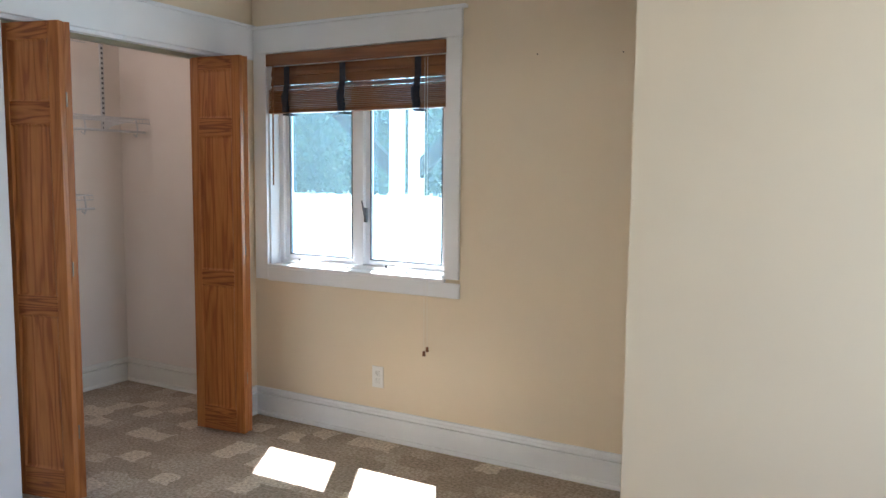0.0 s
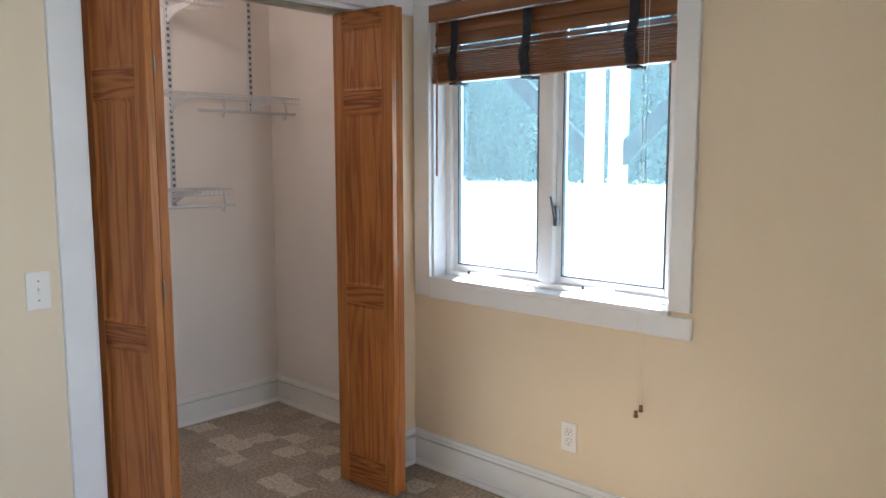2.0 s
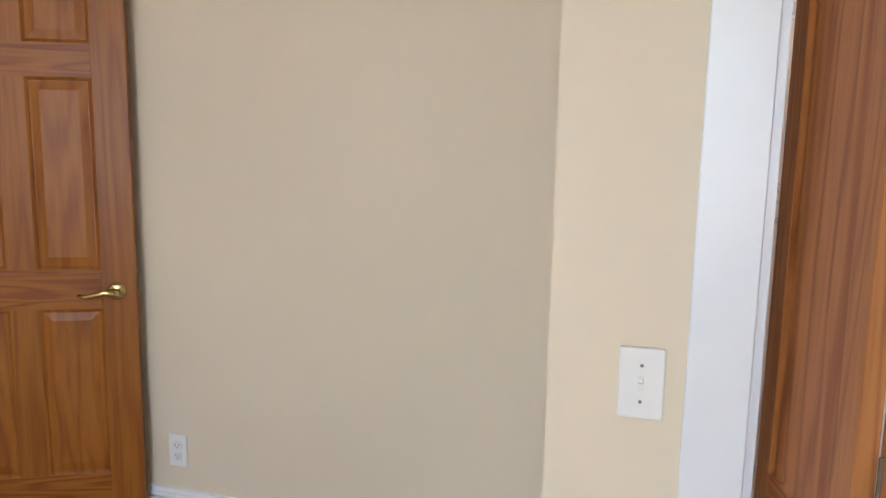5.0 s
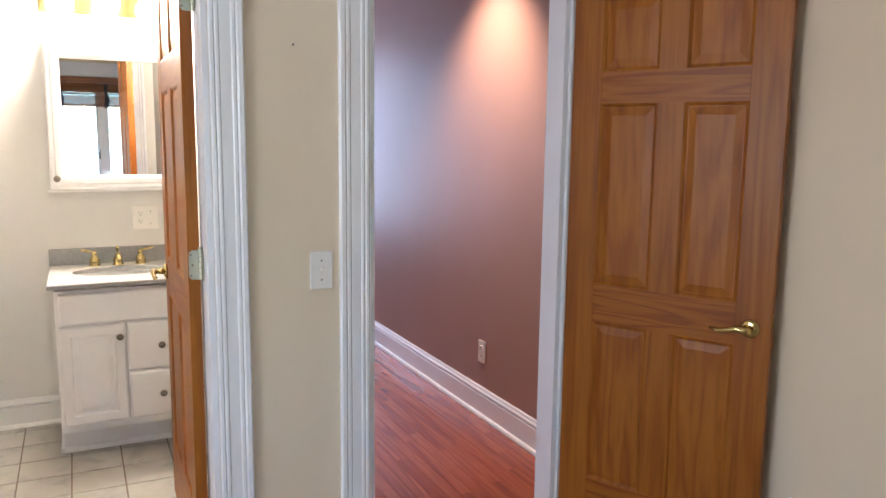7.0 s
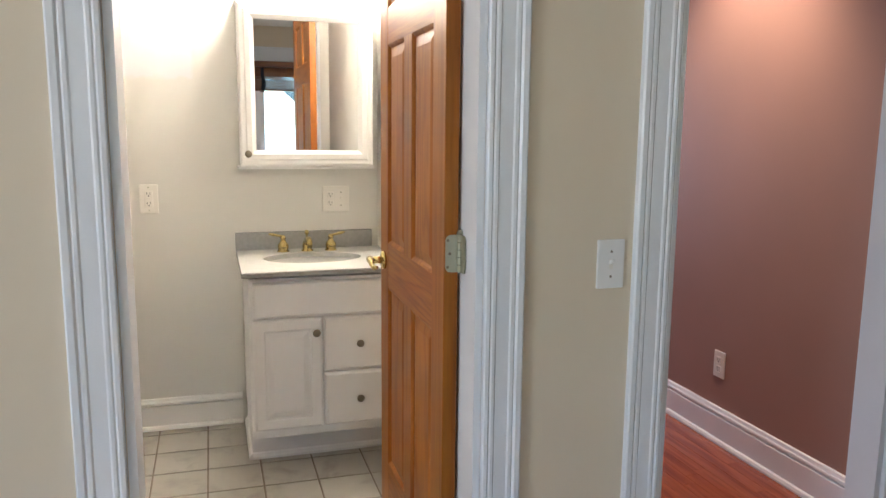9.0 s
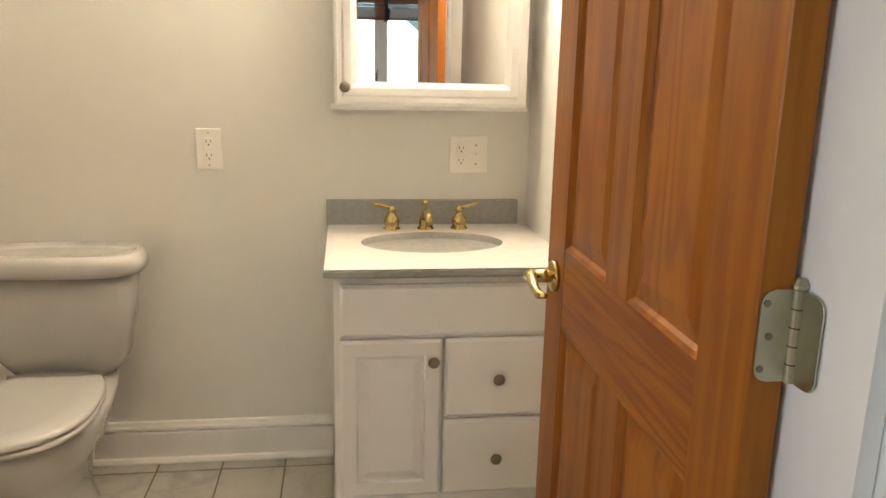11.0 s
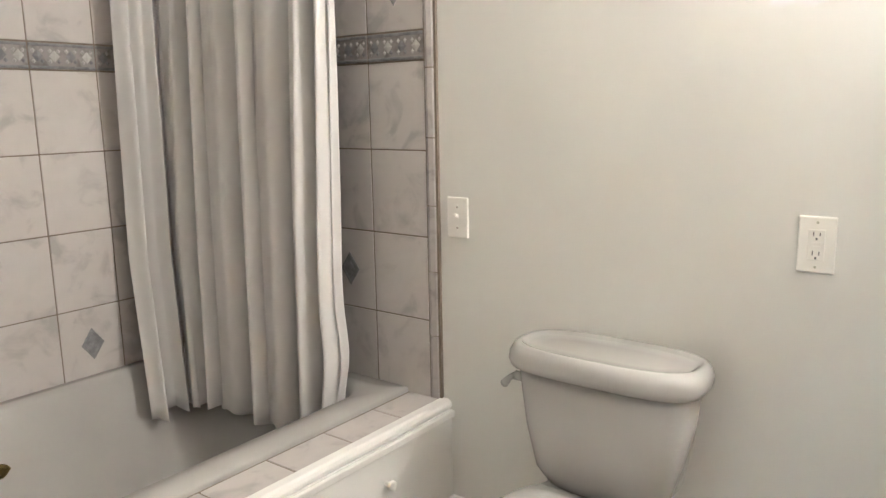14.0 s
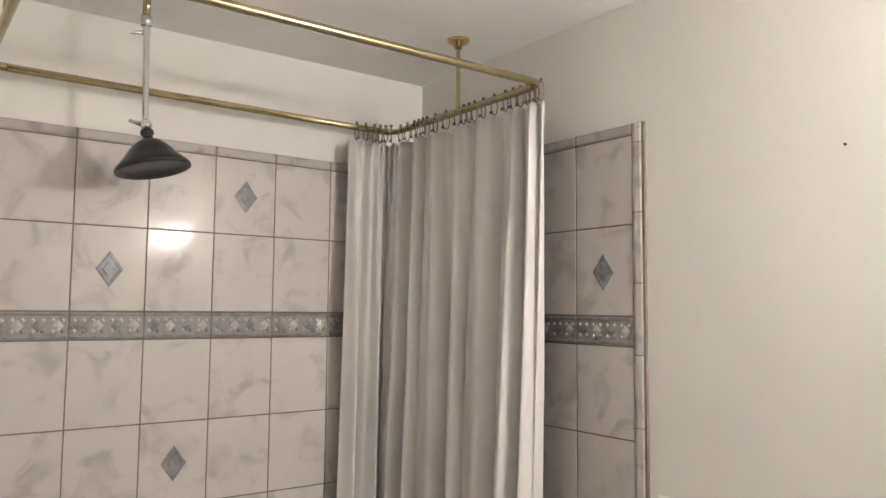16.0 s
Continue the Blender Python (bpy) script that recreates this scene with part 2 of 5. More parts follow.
def carpet():
    m, t, b = material("patchwork_carpet", 0.95, 0, (0.3, 0.27, 0.23), 0.1)
    xyz = coords(t)
    br = node(t, "ShaderNodeTexVoronoi", Scale=8.0)
    br.distance, br.feature = "CHEBYCHEV", "F1"
    br.inputs["Randomness"].default_value = 0.35
    wob = node(t, "ShaderNodeTexNoise", Scale=16.0, Detail=3.0)
    t.links.new(xyz, wob.inputs["Vector"])
    add = t.nodes.new("ShaderNodeVectorMath")
    add.operation = "MULTIPLY_ADD"
    add.inputs[1].default_value = (0.05, 0.05, 0)
    t.links.new(wob.outputs["Color"], add.inputs[0])
    t.links.new(xyz, add.inputs[2])
    t.links.new(add.outputs[0], br.inputs["Vector"])
    sep = t.nodes.new("ShaderNodeSeparateColor")
    t.links.new(br.outputs["Color"], sep.inputs[0])
    patch = ramp(t, sep.outputs[0], [(0.0, (0.40, 0.335, 0.265)), (0.4, (0.44, 0.37, 0.295)), (0.68, (0.48, 0.41, 0.335)), (0.80, (0.52, 0.45, 0.37)), (0.86, (0.66, 0.58, 0.48))])
    n = node(t, "ShaderNodeTexNoise", Scale=70.0, Detail=5.0)
    t.links.new(xyz, n.inputs["Vector"])
    mix = t.nodes.new("ShaderNodeMix")
    mix.data_type, mix.blend_type = "RGBA", "MULTIPLY"
    mix.inputs[0].default_value = 0.8
    t.links.new(patch, mix.inputs[6])
    t.links.new(ramp(t, n.outputs[0], [(0.36, (0.58, 0.55, 0.52)), (0.62, (1.12, 1.12, 1.12))]), mix.inputs[7])
    t.links.new(mix.outputs[2], b.inputs["Base Color"])
    bump(t, b, n.outputs[0], 0.6, 0.004)
    return m


CARPET = carpet()


def cloth():
    m, t, b = material("curtain_cloth", 0.85, 0, (0.72, 0.70, 0.67), 0.2)
    xyz = coords(t)
    n = node(t, "ShaderNodeTexNoise", Scale=900.0, Detail=2.0)
    t.links.new(xyz, n.inputs["Vector"])
    bump(t, b, n.outputs[0], 0.2, 0.0005)
    tr = t.nodes.new("ShaderNodeBsdfTranslucent")
    tr.inputs["Color"].default_value = (0.7, 0.68, 0.64, 1)
    mx = t.nodes.new("ShaderNodeMixShader")
    mx.inputs[0].default_value = 0.18
    t.links.new(b.outputs[0], mx.inputs[1])
    t.links.new(tr.outputs[0], mx.inputs[2])
    t.links.new(mx.outputs[0], t.nodes["Material Output"].inputs[0])
    return m


CLOTH = cloth()


def glass():
    m = bpy.data.materials.new("window_glass")
    m.use_nodes = True
    t = m.node_tree
    t.nodes.remove(t.nodes["Principled BSDF"])
    tr = t.nodes.new("ShaderNodeBsdfTransparent")
    tr.inputs[0].default_value = (0.78, 0.95, 1.0, 1)
    # Pale blue haze mixed into the pane imitates glare over the trees.
    haze = t.nodes.new("ShaderNodeBsdfTranslucent")
    haze.inputs[0].default_value = (0.62, 0.88, 1.0, 1)
    veil = t.nodes.new("ShaderNodeMixShader")
    veil.inputs[0].default_value = 0.035
    t.links.new(tr.outputs[0], veil.inputs[1])
    t.links.new(haze.outputs[0], veil.inputs[2])
    gl = t.nodes.new("ShaderNodeBsdfGlossy")
    gl.inputs["Roughness"].default_value = 0.02
    fr = node(t, "ShaderNodeFresnel", IOR=1.4)
    mx = t.nodes.new("ShaderNodeMixShader")
    t.links.new(fr.outputs[0], mx.inputs[0])
    t.links.new(veil.outputs[0], mx.inputs[1])
    t.links.new(gl.outputs[0], mx.inputs[2])
    t.links.new(mx.outputs[0], t.nodes["Material Output"].inputs[0])
    return m


GLASS = glass()
MIRROR, _, _ = material("mirror_silver", 0.01, 1.0, (0.86, 0.88, 0.87))


def glow(name, colour, strength):
    m, t, b = material(name, 0.4, 0, (0.9, 0.9, 0.88))
    b.inputs["Emission Color"].default_value = (*colour, 1)
    b.inputs["Emission Strength"].default_value = strength
    return m


GLOBE = glow("lamp_globe_glass", (1, 0.86, 0.66), 5.0)


# ---- mesh helpers ----
def cuboid(bm, x0, x1, y0, y1, z0, z1, bevel=0.0, segments=1):
    made = bmesh.ops.create_cube(bm, size=1.0, matrix=Matrix.Translation(((x0 + x1) / 2, (y0 + y1) / 2, (z0 + z1) / 2)) @ Matrix.Diagonal((abs(x1 - x0), abs(y1 - y0), abs(z1 - z0), 1)))
    if bevel:
        edges = list({e for v in made["verts"] for e in v.link_edges})
        bmesh.ops.bevel(bm, geom=edges, offset=bevel, segments=segments, affect="EDGES", profile=0.5)
    return bm


def box(x0, x1, y0, y1, z0, z1, bevel=0.0, segments=1):
    return cuboid(bmesh.new(), x0, x1, y0, y1, z0, z1, bevel, segments)


def part(name, bm, mat, parent=None, label="", smooth=False):
    """Links a bmesh as one mesh object, under a thing or a part."""
    me = bpy.data.meshes.new(name)
    bm.normal_update()
    bm.to_mesh(me)
    bm.free()
    if smooth:
        me.shade_smooth()
    me.materials.append(mat)
    ob = new(name, me)
    ob.parent = parent
    return tagged(ob, label)


def thing(name, m, label, category, group="", kind=""):
    ob = new(name)
    ob.empty_display_size = 0.1
    ob.matrix_basis = m
    return tagged(ob, label, category, group, kind)


def structure(name, bm, mat, label, smooth=False):
    return tagged(part(name, bm, mat, None, label, smooth), kind="structure")


def lathe(profile, steps=24, axis="z"):
    """A turned body from (radius, height) pairs."""
    bm = bmesh.new()
    rings = []
    for r, h in profile:
        ring = []
        for k in range(steps):
            a = 2 * math.pi * k / steps
            ring.append(bm.verts.new((r * math.cos(a), r * math.sin(a), h)))
        rings.append(ring)
    for a, b in zip(rings, rings[1:]):
        for k in range(steps):
            bm.faces.new((a[k], a[(k + 1) % steps], b[(k + 1) % steps], b[k]))
    bm.faces.new(rings[0][::-1])
    bm.faces.new(rings[-1])
    if axis == "y":
        bmesh.ops.transform(bm, matrix=Matrix.Rotation(radians(90), 4, "X"), verts=bm.verts)
    if axis == "x":
        bmesh.ops.transform(bm, matrix=Matrix.Rotation(radians(90), 4, "Y"), verts=bm.verts)
    return bm


def tube(points, radius, steps=10, bm=None):
    """A round bar through points; radius may be a list."""
    bm = bm or bmesh.new()
    pts = [Vector(p) for p in points]
    radii = radius if isinstance(radius, (list, tuple)) else [radius] * len(pts)
    rings = []
    side = None
    for n, (p, r) in enumerate(zip(pts, radii)):
        ahead = (pts[min(n + 1, len(pts) - 1)] - pts[max(n - 1, 0)]).normalized()
        if side is None:
            side = ahead.orthogonal().normalized()
        side = (side - ahead * side.dot(ahead)).normalized()
        other = ahead.cross(side)
        rings.append([bm.verts.new(p + r * (math.cos(a) * side + math.sin(a) * other)) for a in (2 * math.pi * k / steps for k in range(steps))])
    for a, b in zip(rings, rings[1:]):
        for k in range(steps):
            bm.faces.new((a[k], a[(k + 1) % steps], b[(k + 1) % steps], b[k]))
    bm.faces.new(rings[0][::-1])
    bm.faces.new(rings[-1])
    return bm


def loft(rings, close=True):
    """A body from rings of points, all with the same count."""
    bm = bmesh.new()
    vs = [[bm.verts.new(p) for p in ring] for ring in rings]
    n = len(vs[0])
    for a, b in zip(vs, vs[1:]):
        for k in range(n):
            bm.faces.new((a[k], a[(k + 1) % n], b[(k + 1) % n], b[k]))
    if close:
        bm.faces.new(vs[0][::-1])
        bm.faces.new(vs[-1])
    bmesh.ops.recalc_face_normals(bm, faces=bm.faces)
    return bm


def moulding(profile, a, b, out, up, bm=None):
    """A profile of (out, up) pairs drawn from a to b."""
    bm = bm or bmesh.new()
    out, up = Vector(out), Vector(up)
    rings = [[bm.verts.new(Vector(p) + u * out + v * up) for u, v in profile] for p in (a, b)]
    n = len(profile)
    made = [bm.faces.new((rings[0][k], rings[0][(k + 1) % n], rings[1][(k + 1) % n], rings[1][k])) for k in range(n)]
    made += [bm.faces.new(rings[0][::-1]), bm.faces.new(rings[1])]
    bmesh.ops.recalc_face_normals(bm, faces=made)
    return bm


BASE = [(0, 0), (0.034, 0), (0.034, 0.008), (0.029, 0.018), (0.0195, 0.021), (0.0195, 0.1155), (0.018, 0.117), (0.002, 0.1172), (0.002, 0.1240), (0.0165, 0.1244), (0.0175, 0.128), (0.0165, 0.136), (0.0125, 0.140), (0.009, 0.152), (0, 0.155)]
FLUTED = [(0, 0), (0.014, 0), (0.017, 0.003), (0.0175, 0.011), (0.0145, 0.015), (0.017, 0.019), (0.017, 0.025), (0.0145, 0.029), (0.014, 0.060), (0.0165, 0.064), (0.0165, 0.071), (0.0145, 0.075), (0.019, 0.080), (0.019, 0.092), (0.015, 0.096), (0, 0.096)]


def baseboard(name, runs, label, tall=1.0, mat=None, z=0.0):
    bm = bmesh.new()
    for a, b, out in runs:
        moulding([(u, v * tall) for u, v in BASE], (*a, z), (*b, z), out, (0, 0, 1), bm)
    return structure(name, bm, mat or TRIM, label)


# ---- measures of the plan ----
H = 2.48
WY = 3.975       # window wall face
CX = -0.34       # closet wall face
RY = 2.187       # return wall face
FZ = 0.015       # bathroom floor above the bedroom floor
RX = -1.27       # recess wall face
BY = -1.875      # bath back wall face
BX0, BX1 = 0.166, 3.29
HX = -1.205      # hall west wall face
FLOOR_GRID = (0.960, -1.1755)
EX = 4.6         # bedroom east wall face
NX, NY = 2.178, 2.88   # jutting block
WIN = (-0.225, 0.945, 0.900, 2.10)  # window opening x0, x1, z0, z1

# ---- floors, ceilings, walls ----
structure("floor_carpet", box(-1.8, EX + 0.1, -0.06, WY + 0.12, -0.2, 0.0), CARPET, "patchwork beige and brown carpet on the bedroom floor")
structure("floor_bath_bed", box(0.05, 3.5, -2.0, -0.06, -0.2, FZ - 0.003), GROUT, "grey grout bed under the bathroom floor tiles")
structure("floor_hall_bed", box(-1.4, 0.05, -4.6, -0.06, -0.2, -0.012), DARK, "dark subfloor under the hall floor boards")
structure("ceiling", box(-1.8, 4.8, -4.6, WY + 0.12, H, H + 0.12), CEIL, "flat off-white painted ceiling")

bm = bmesh.new()
x0, x1, z0, z1 = WIN
cuboid(bm, CX - 0.12, x0, WY, WY + 0.16, 0, H)
cuboid(bm, x1, NX, WY, WY + 0.16, 0, H)
cuboid(bm, x0, x1, WY, WY + 0.16, 0, z0)
cuboid(bm, x0, x1, WY, WY + 0.16, z1, H)
structure("wall_north", bm, YELLOW, "pale yellow painted bedroom wall around the window")
structure("wall_block", box(NX, EX + 0.1, NY, WY + 0.16, 0, H), YELLOW, "pale yellow painted wall jutting into the bedroom")

bm = bmesh.new()
cuboid(bm, CX - 0.12, CX, RY, 2.50, 0, H)
cuboid(bm, CX - 0.12, CX, 3.84, WY, 0, H)
cuboid(bm, CX - 0.12, CX, 2.50, 3.84, 2.07, H)
cuboid(bm, RX - 0.12, CX - 0.12, RY, RY + 0.1, 0, H)
structure("wall_closet", bm, YELLOW, "pale yellow painted wall holding the closet opening")
bm = bmesh.new()
cuboid(bm, -1.73, -1.61, RY + 0.1, 4.19, 0, H)
cuboid(bm, -1.61, CX - 0.12, 4.07, 4.19, 0, H)
cuboid(bm, -1.61, CX - 0.124, RY + 0.1, RY + 0.16, 0, H)
structure("wall_closet_inside", bm, CLOSETW, "off-white painted inner walls of the closet")
structure("wall_recess", box(RX - 0.12, RX, 0, RY, 0, H), YELLOW, "pale yellow painted wall behind the open door")

DOORH = 2.05
HO = (-0.895, -0.160)
BO = (0.324, 1.085)
bm = bmesh.new()
for a, b in ((RX, HO[0]), (HO[1], BO[0]), (BO[1], EX + 0.1)):
    cuboid(bm, a, b, -0.06, 0, 0, H)
for a, b in (HO, BO):
    cuboid(bm, a, b, -0.06, 0, DOORH, H)
structure("wall_south", bm, YELLOW, "pale yellow painted wall with two door openings")
bm = bmesh.new()
for a, b in ((HX - 0.12, HO[0]), (HO[1], 0.05)):
    cuboid(bm, a, b, -0.096, -0.06, 0, H)
cuboid(bm, HO[0], HO[1], -0.096, -0.06, DOORH, H)
cuboid(bm, HX - 0.12, HX, -4.6, -0.096, 0, H)
cuboid(bm, HX, 0.05, -4.6, -4.5, 0, H)
cuboid(bm, 0.05, 0.10, -4.6, -0.096, 0, H)
structure("wall_hall", bm, HALLW, "mauve brown painted hall walls with a soft sheen")
bm = bmesh.new()
for a, b in ((0.10, BO[0]), (BO[1], BX1 + 0.12)):
    cuboid(bm, a, b, -0.124, -0.06, 0, H)
cuboid(bm, BO[0], BO[1], -0.124, -0.06, DOORH, H)
cuboid(bm, 0.10, BX0, BY, -0.124, 0, H)
cuboid(bm, 0.10, BX1 + 0.12, BY - 0.12, BY, 0, H)
cuboid(bm, BX1, BX1 + 0.12, BY, -0.124, 0, H)
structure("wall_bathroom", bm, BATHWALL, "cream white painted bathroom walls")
# Unseen side wall; the opening only makes room for the added fill lamp.
bm = bmesh.new()
cuboid(bm, EX, EX + 0.1, 0, 1.45, 0, H)
cuboid(bm, EX, EX + 0.1, 2.8, NY, 0, H)
cuboid(bm, EX, EX + 0.1, 1.45, 2.8, 0, 0.87)
cuboid(bm, EX, EX + 0.1, 1.45, 2.8, 2.13, H)
structure("wall_east", bm, YELLOW, "unseen pale yellow side wall with an opening added for fill light")

baseboard("baseboard_bedroom", [((CX, WY), (NX, WY), (0, -1, 0)), ((CX, 3.84), (CX, WY), (1, 0, 0)), ((CX, RY), (CX, 2.405), (1, 0, 0)), ((NX - 0.0, NY), (EX, NY), (0, -1, 0)),
          ((RX, 0), (RX, RY), (1, 0, 0)), ((RX, RY), (CX, RY), (0, -1, 0)), ((RX, 0), (HO[0] - 0.09, 0), (0, 1, 0)), ((HO[1] + 0.09, 0), (BO[0] - 0.12, 0), (0, 1, 0)), ((BO[1] + 0.1, 0), (EX, 0), (0, 1, 0))],
          "white moulded baseboard round the bedroom", 1.05)
baseboard("baseboard_closet", [((-1.61, 2.35), (-1.61, 4.07), (1, 0, 0)), ((-1.61, 4.07), (CX - 0.12, 4.07), (0, -1, 0))], "white moulded baseboard inside the closet", 1.0, TRIMB)
baseboard("baseboard_bathroom", [((0.80, BY), (2.15, BY), (0, 1, 0)), ((BX0, -1.31), (BX0, -0.124), (1, 0, 0)), ((2.15, BY), (2.15, -0.124), (-1, 0, 0)), ((BX0, -0.124), (BO[0] - 0.09, -0.124), (0, -1, 0)), ((BO[1] + 0.1, -0.124), (2.15, -0.124), (0, -1, 0))], "white moulded baseboard round the bathroom", 0.90, TRIMB, FZ)
baseboard("baseboard_hall", [((HX, -4.5), (HX, -0.096), (1, 0, 0)), ((0.05, -4.5), (0.05, -0.096), (-1, 0, 0))], "white moulded baseboard along the hall wall")


def door_frame(name, x0, x1, label, deep=0.096):
    """Jamb lining, stop and fluted casings of an opening in the south wall."""
    bm = bmesh.new()
    cuboid(bm, x0 - 0.002, x0 + 0.016, -deep - 0.004, 0.004, 0, DOORH)
    cuboid(bm, x1 - 0.016, x1 + 0.002, -deep - 0.004, 0.004, 0, DOORH)
    cuboid(bm, x0 + 0.016, x1 - 0.016, -deep - 0.004, 0.004, DOORH - 0.018, DOORH + 0.002)
    ob = structure(name, bm, TRIM, label)
    for side, (y, out) in enumerate(((0.0, 1), (-deep, -1))):
        for a, way in ((x0 - 0.004, -1), (x1 + 0.004, 1)):
            m2 = moulding(FLUTED, (a, y, 0), (a, y, DOORH + 0.1), (0, out, 0), (way, 0, 0))
            part("casing", m2, TRIM, ob)
        m2 = moulding(FLUTED, (x0 - 0.004, y, DOORH), (x1 + 0.004, y, DOORH), (0, out, 0), (0, 0, 1))
        part("casing", m2, TRIM, ob)
    return ob


door_frame("door_frame_1", *HO, "white painted door frame with fluted casing to the hall")
door_frame("door_frame_2", *BO, "white painted door frame with fluted casing to the bathroom", 0.124)

# closet casing
bm = box(CX, CX + 0.02, 2.405, 2.50, 0, 2.07, 0.002)
cuboid(bm, CX, CX + 0.022, 2.395, WY, 2.07, 2.245, 0.002)
cuboid(bm, CX, CX + 0.03, 2.390, WY, 2.245, 2.262, 0.002)
cuboid(bm, CX - 0.122, CX + 0.002, 2.498, 2.515, 0, 2.07)
cuboid(bm, CX - 0.122, CX + 0.002, 3.825, 3.842, 0, 2.07)
cuboid(bm, CX - 0.122, CX + 0.002, 2.515, 3.825, 2.052, 2.072)
structure("closet_casing", bm, TRIM, "flat white painted casing round the closet opening")
bm = box(CX - 0.075, CX - 0.045, 2.52, 3.82, 2.03, 2.052)
structure("closet_track", bm, NICKEL, "metal track under the closet header")


# ---- doors ----
def panelled(bmf, bmr, pans, w, h, t, cols, rows, stile, mull, panel_mat, parent):
    """Frame in x 0..w, y -t/2..t/2; rows are (z0, z1) of the panel openings."""
    edges = []
    inner = (w - 2 * stile - (cols - 1) * mull) / cols
    xs = [(stile + k * (inner + mull), stile + k * (inner + mull) + inner) for k in range(cols)]
    cuboid(bmf, 0, stile, -t / 2, t / 2, 0, h, 0.0015)
    cuboid(bmf, w - stile, w, -t / 2, t / 2, 0, h, 0.0015)
    zs = [0] + [z for r in rows for z in r] + [h]
    for a, b in zip(zs[::2], zs[1::2]):
        cuboid(bmr, stile, w - stile, -t / 2 + 0.0005, t / 2 - 0.0005, a, b)
    if cols > 1:
        for z0_, z1_ in rows:
            cuboid(bmf, xs[0][1], xs[1][0], -t / 2 + 0.0004, t / 2 - 0.0004, z0_, z1_)
    for a, b in xs:
        for z0_, z1_ in rows:
            bm = bmesh.new()
            d = min(0.034, (b - a) / 4)
            for s in (-1, 1):
                ring = []
                for i, (ins, dep) in enumerate(((0, t / 2 - 0.001), (0.006, t / 2 - 0.004), (0.011, 0.0085), (0.015, 0.0085), (d + 0.006, t / 2 - 0.0045), (d + 0.012, t / 2 - 0.004))):
                    if i == 5:
                        break
                    ring.append([bm.verts.new((x, s * dep, z)) for x, z in ((a + ins, z0_ + ins), (b - ins, z0_ + ins), (b - ins, z1_ - ins), (a + ins, z1_ - ins))])
                for p, q in zip(ring, ring[1:]):
                    for k in range(4):
                        bm.faces.new((p[k], p[(k + 1) % 4], q[(k + 1) % 4], q[k]))
                bm.faces.new(ring[-1])
            bmesh.ops.recalc_face_normals(bm, faces=bm.faces)
            pans.append(part("panel", bm, panel_mat, parent))


def lever(parent, x, z, t, toward):
    """A brass lever on both faces."""
    for s in (-1, 1):
        knob = part("door_handle", tube([(x, s * t / 2, z), (x, s * (t / 2 + 0.008), z), (x, s * (t / 2 + 0.012), z)], [0.029, 0.029, 0.021], 24), BRASS, parent, "polished brass lever handle", True)
        bm = tube([(x, s * t / 2, z), (x, s * (t / 2 + 0.045), z)], [0.013, 0.011], 12)
        tube([(x + toward * dx, s * (t / 2 + 0.048 + dy), z + dz) for dx, dy, dz in ((-0.014, -0.004, 0), (0, 0, 0.002), (0.03, 0.004, 0.004), (0.06, 0.006, -0.004), (0.085, 0.004, -0.010), (0.11, 0, -0.004))], [0.010, 0.014, 0.010, 0.008, 0.008, 0.005], 10, bm)
        part("lever", bm, BRASS, knob, "", True)


def leaf_plate(z, u0, u1, thick, put):
    """A hinge leaf with rounded outer corners; put() turns (along, across, height) into a place."""
    r, h = 0.013, 0.045
    s = 1 if u1 > u0 else -1
    pts = [(u0, -h)] + [(u1 - s * r + s * r * math.cos(radians(a)), -h + r + r * math.sin(radians(a))) for a in (-90, -60, -30, 0)]
    pts += [(u1 - s * r + s * r * math.cos(radians(a)), h - r + r * math.sin(radians(a))) for a in (0, 30, 60, 90)] + [(u0, h)]
    bm = bmesh.new()
    a, b = ([bm.verts.new(put(u, d, z + v)) for u, v in pts] for d in thick)
    bm.faces.new(a), bm.faces.new(b[::-1])
    for k in range(len(pts)):
        bm.faces.new((a[k], a[(k + 1) % len(pts)], b[(k + 1) % len(pts)], b[k]))
    bmesh.ops.recalc_face_normals(bm, faces=bm.faces)
    return bm


def hinge(parent, z, side):
    """A butt hinge at the knuckle line: one leaf on the door's edge, one turned to the jamb."""
    y = side * 0.0205
    bm = tube([(-0.004, y, z - 0.045), (-0.004, y, z + 0.045)], 0.0058, 12)
    tube([(-0.004, y, z + 0.045), (-0.004, y, z + 0.047), (-0.004, y, z + 0.050), (-0.004, y, z + 0.056)], [0.0065, 0.0082, 0.0082, 0.005], 12, bm)
    knuckle = part("hinge", bm, NICKEL, parent, "satin nickel butt hinge")
    part("door_leaf", leaf_plate(z, y, -side * 0.0145, (-0.0024, -0.0004), lambda u, d, v: (d, u, v)), NICKEL, knuckle)
    for yy, zz in ((-0.009, -0.032), (-0.004, 0), (-0.009, 0.032)):
        part("screw", tube([(-0.0034, side * yy, z + zz), (-0.0022, side * yy, z + zz)], 0.0036, 10), OLDBRASS, knuckle)
    for zz in (-0.027, -0.009, 0.009, 0.027):
        bm = tube([(-0.004, y, z + zz - 0.0006), (-0.004, y, z + zz + 0.0006)], 0.0061, 12)
        part("knuckle_gap", bm, DARK, knuckle)
    part("jamb_leaf", leaf_plate(z, -0.006, -0.040, (y + side * 0.001, y + side * 0.003), lambda u, d, v: (u, d, v)), NICKEL, knuckle)
    return knuckle


SIX = [(0.235, 0.813), (0.945, 1.562), (1.667, 1.905)]


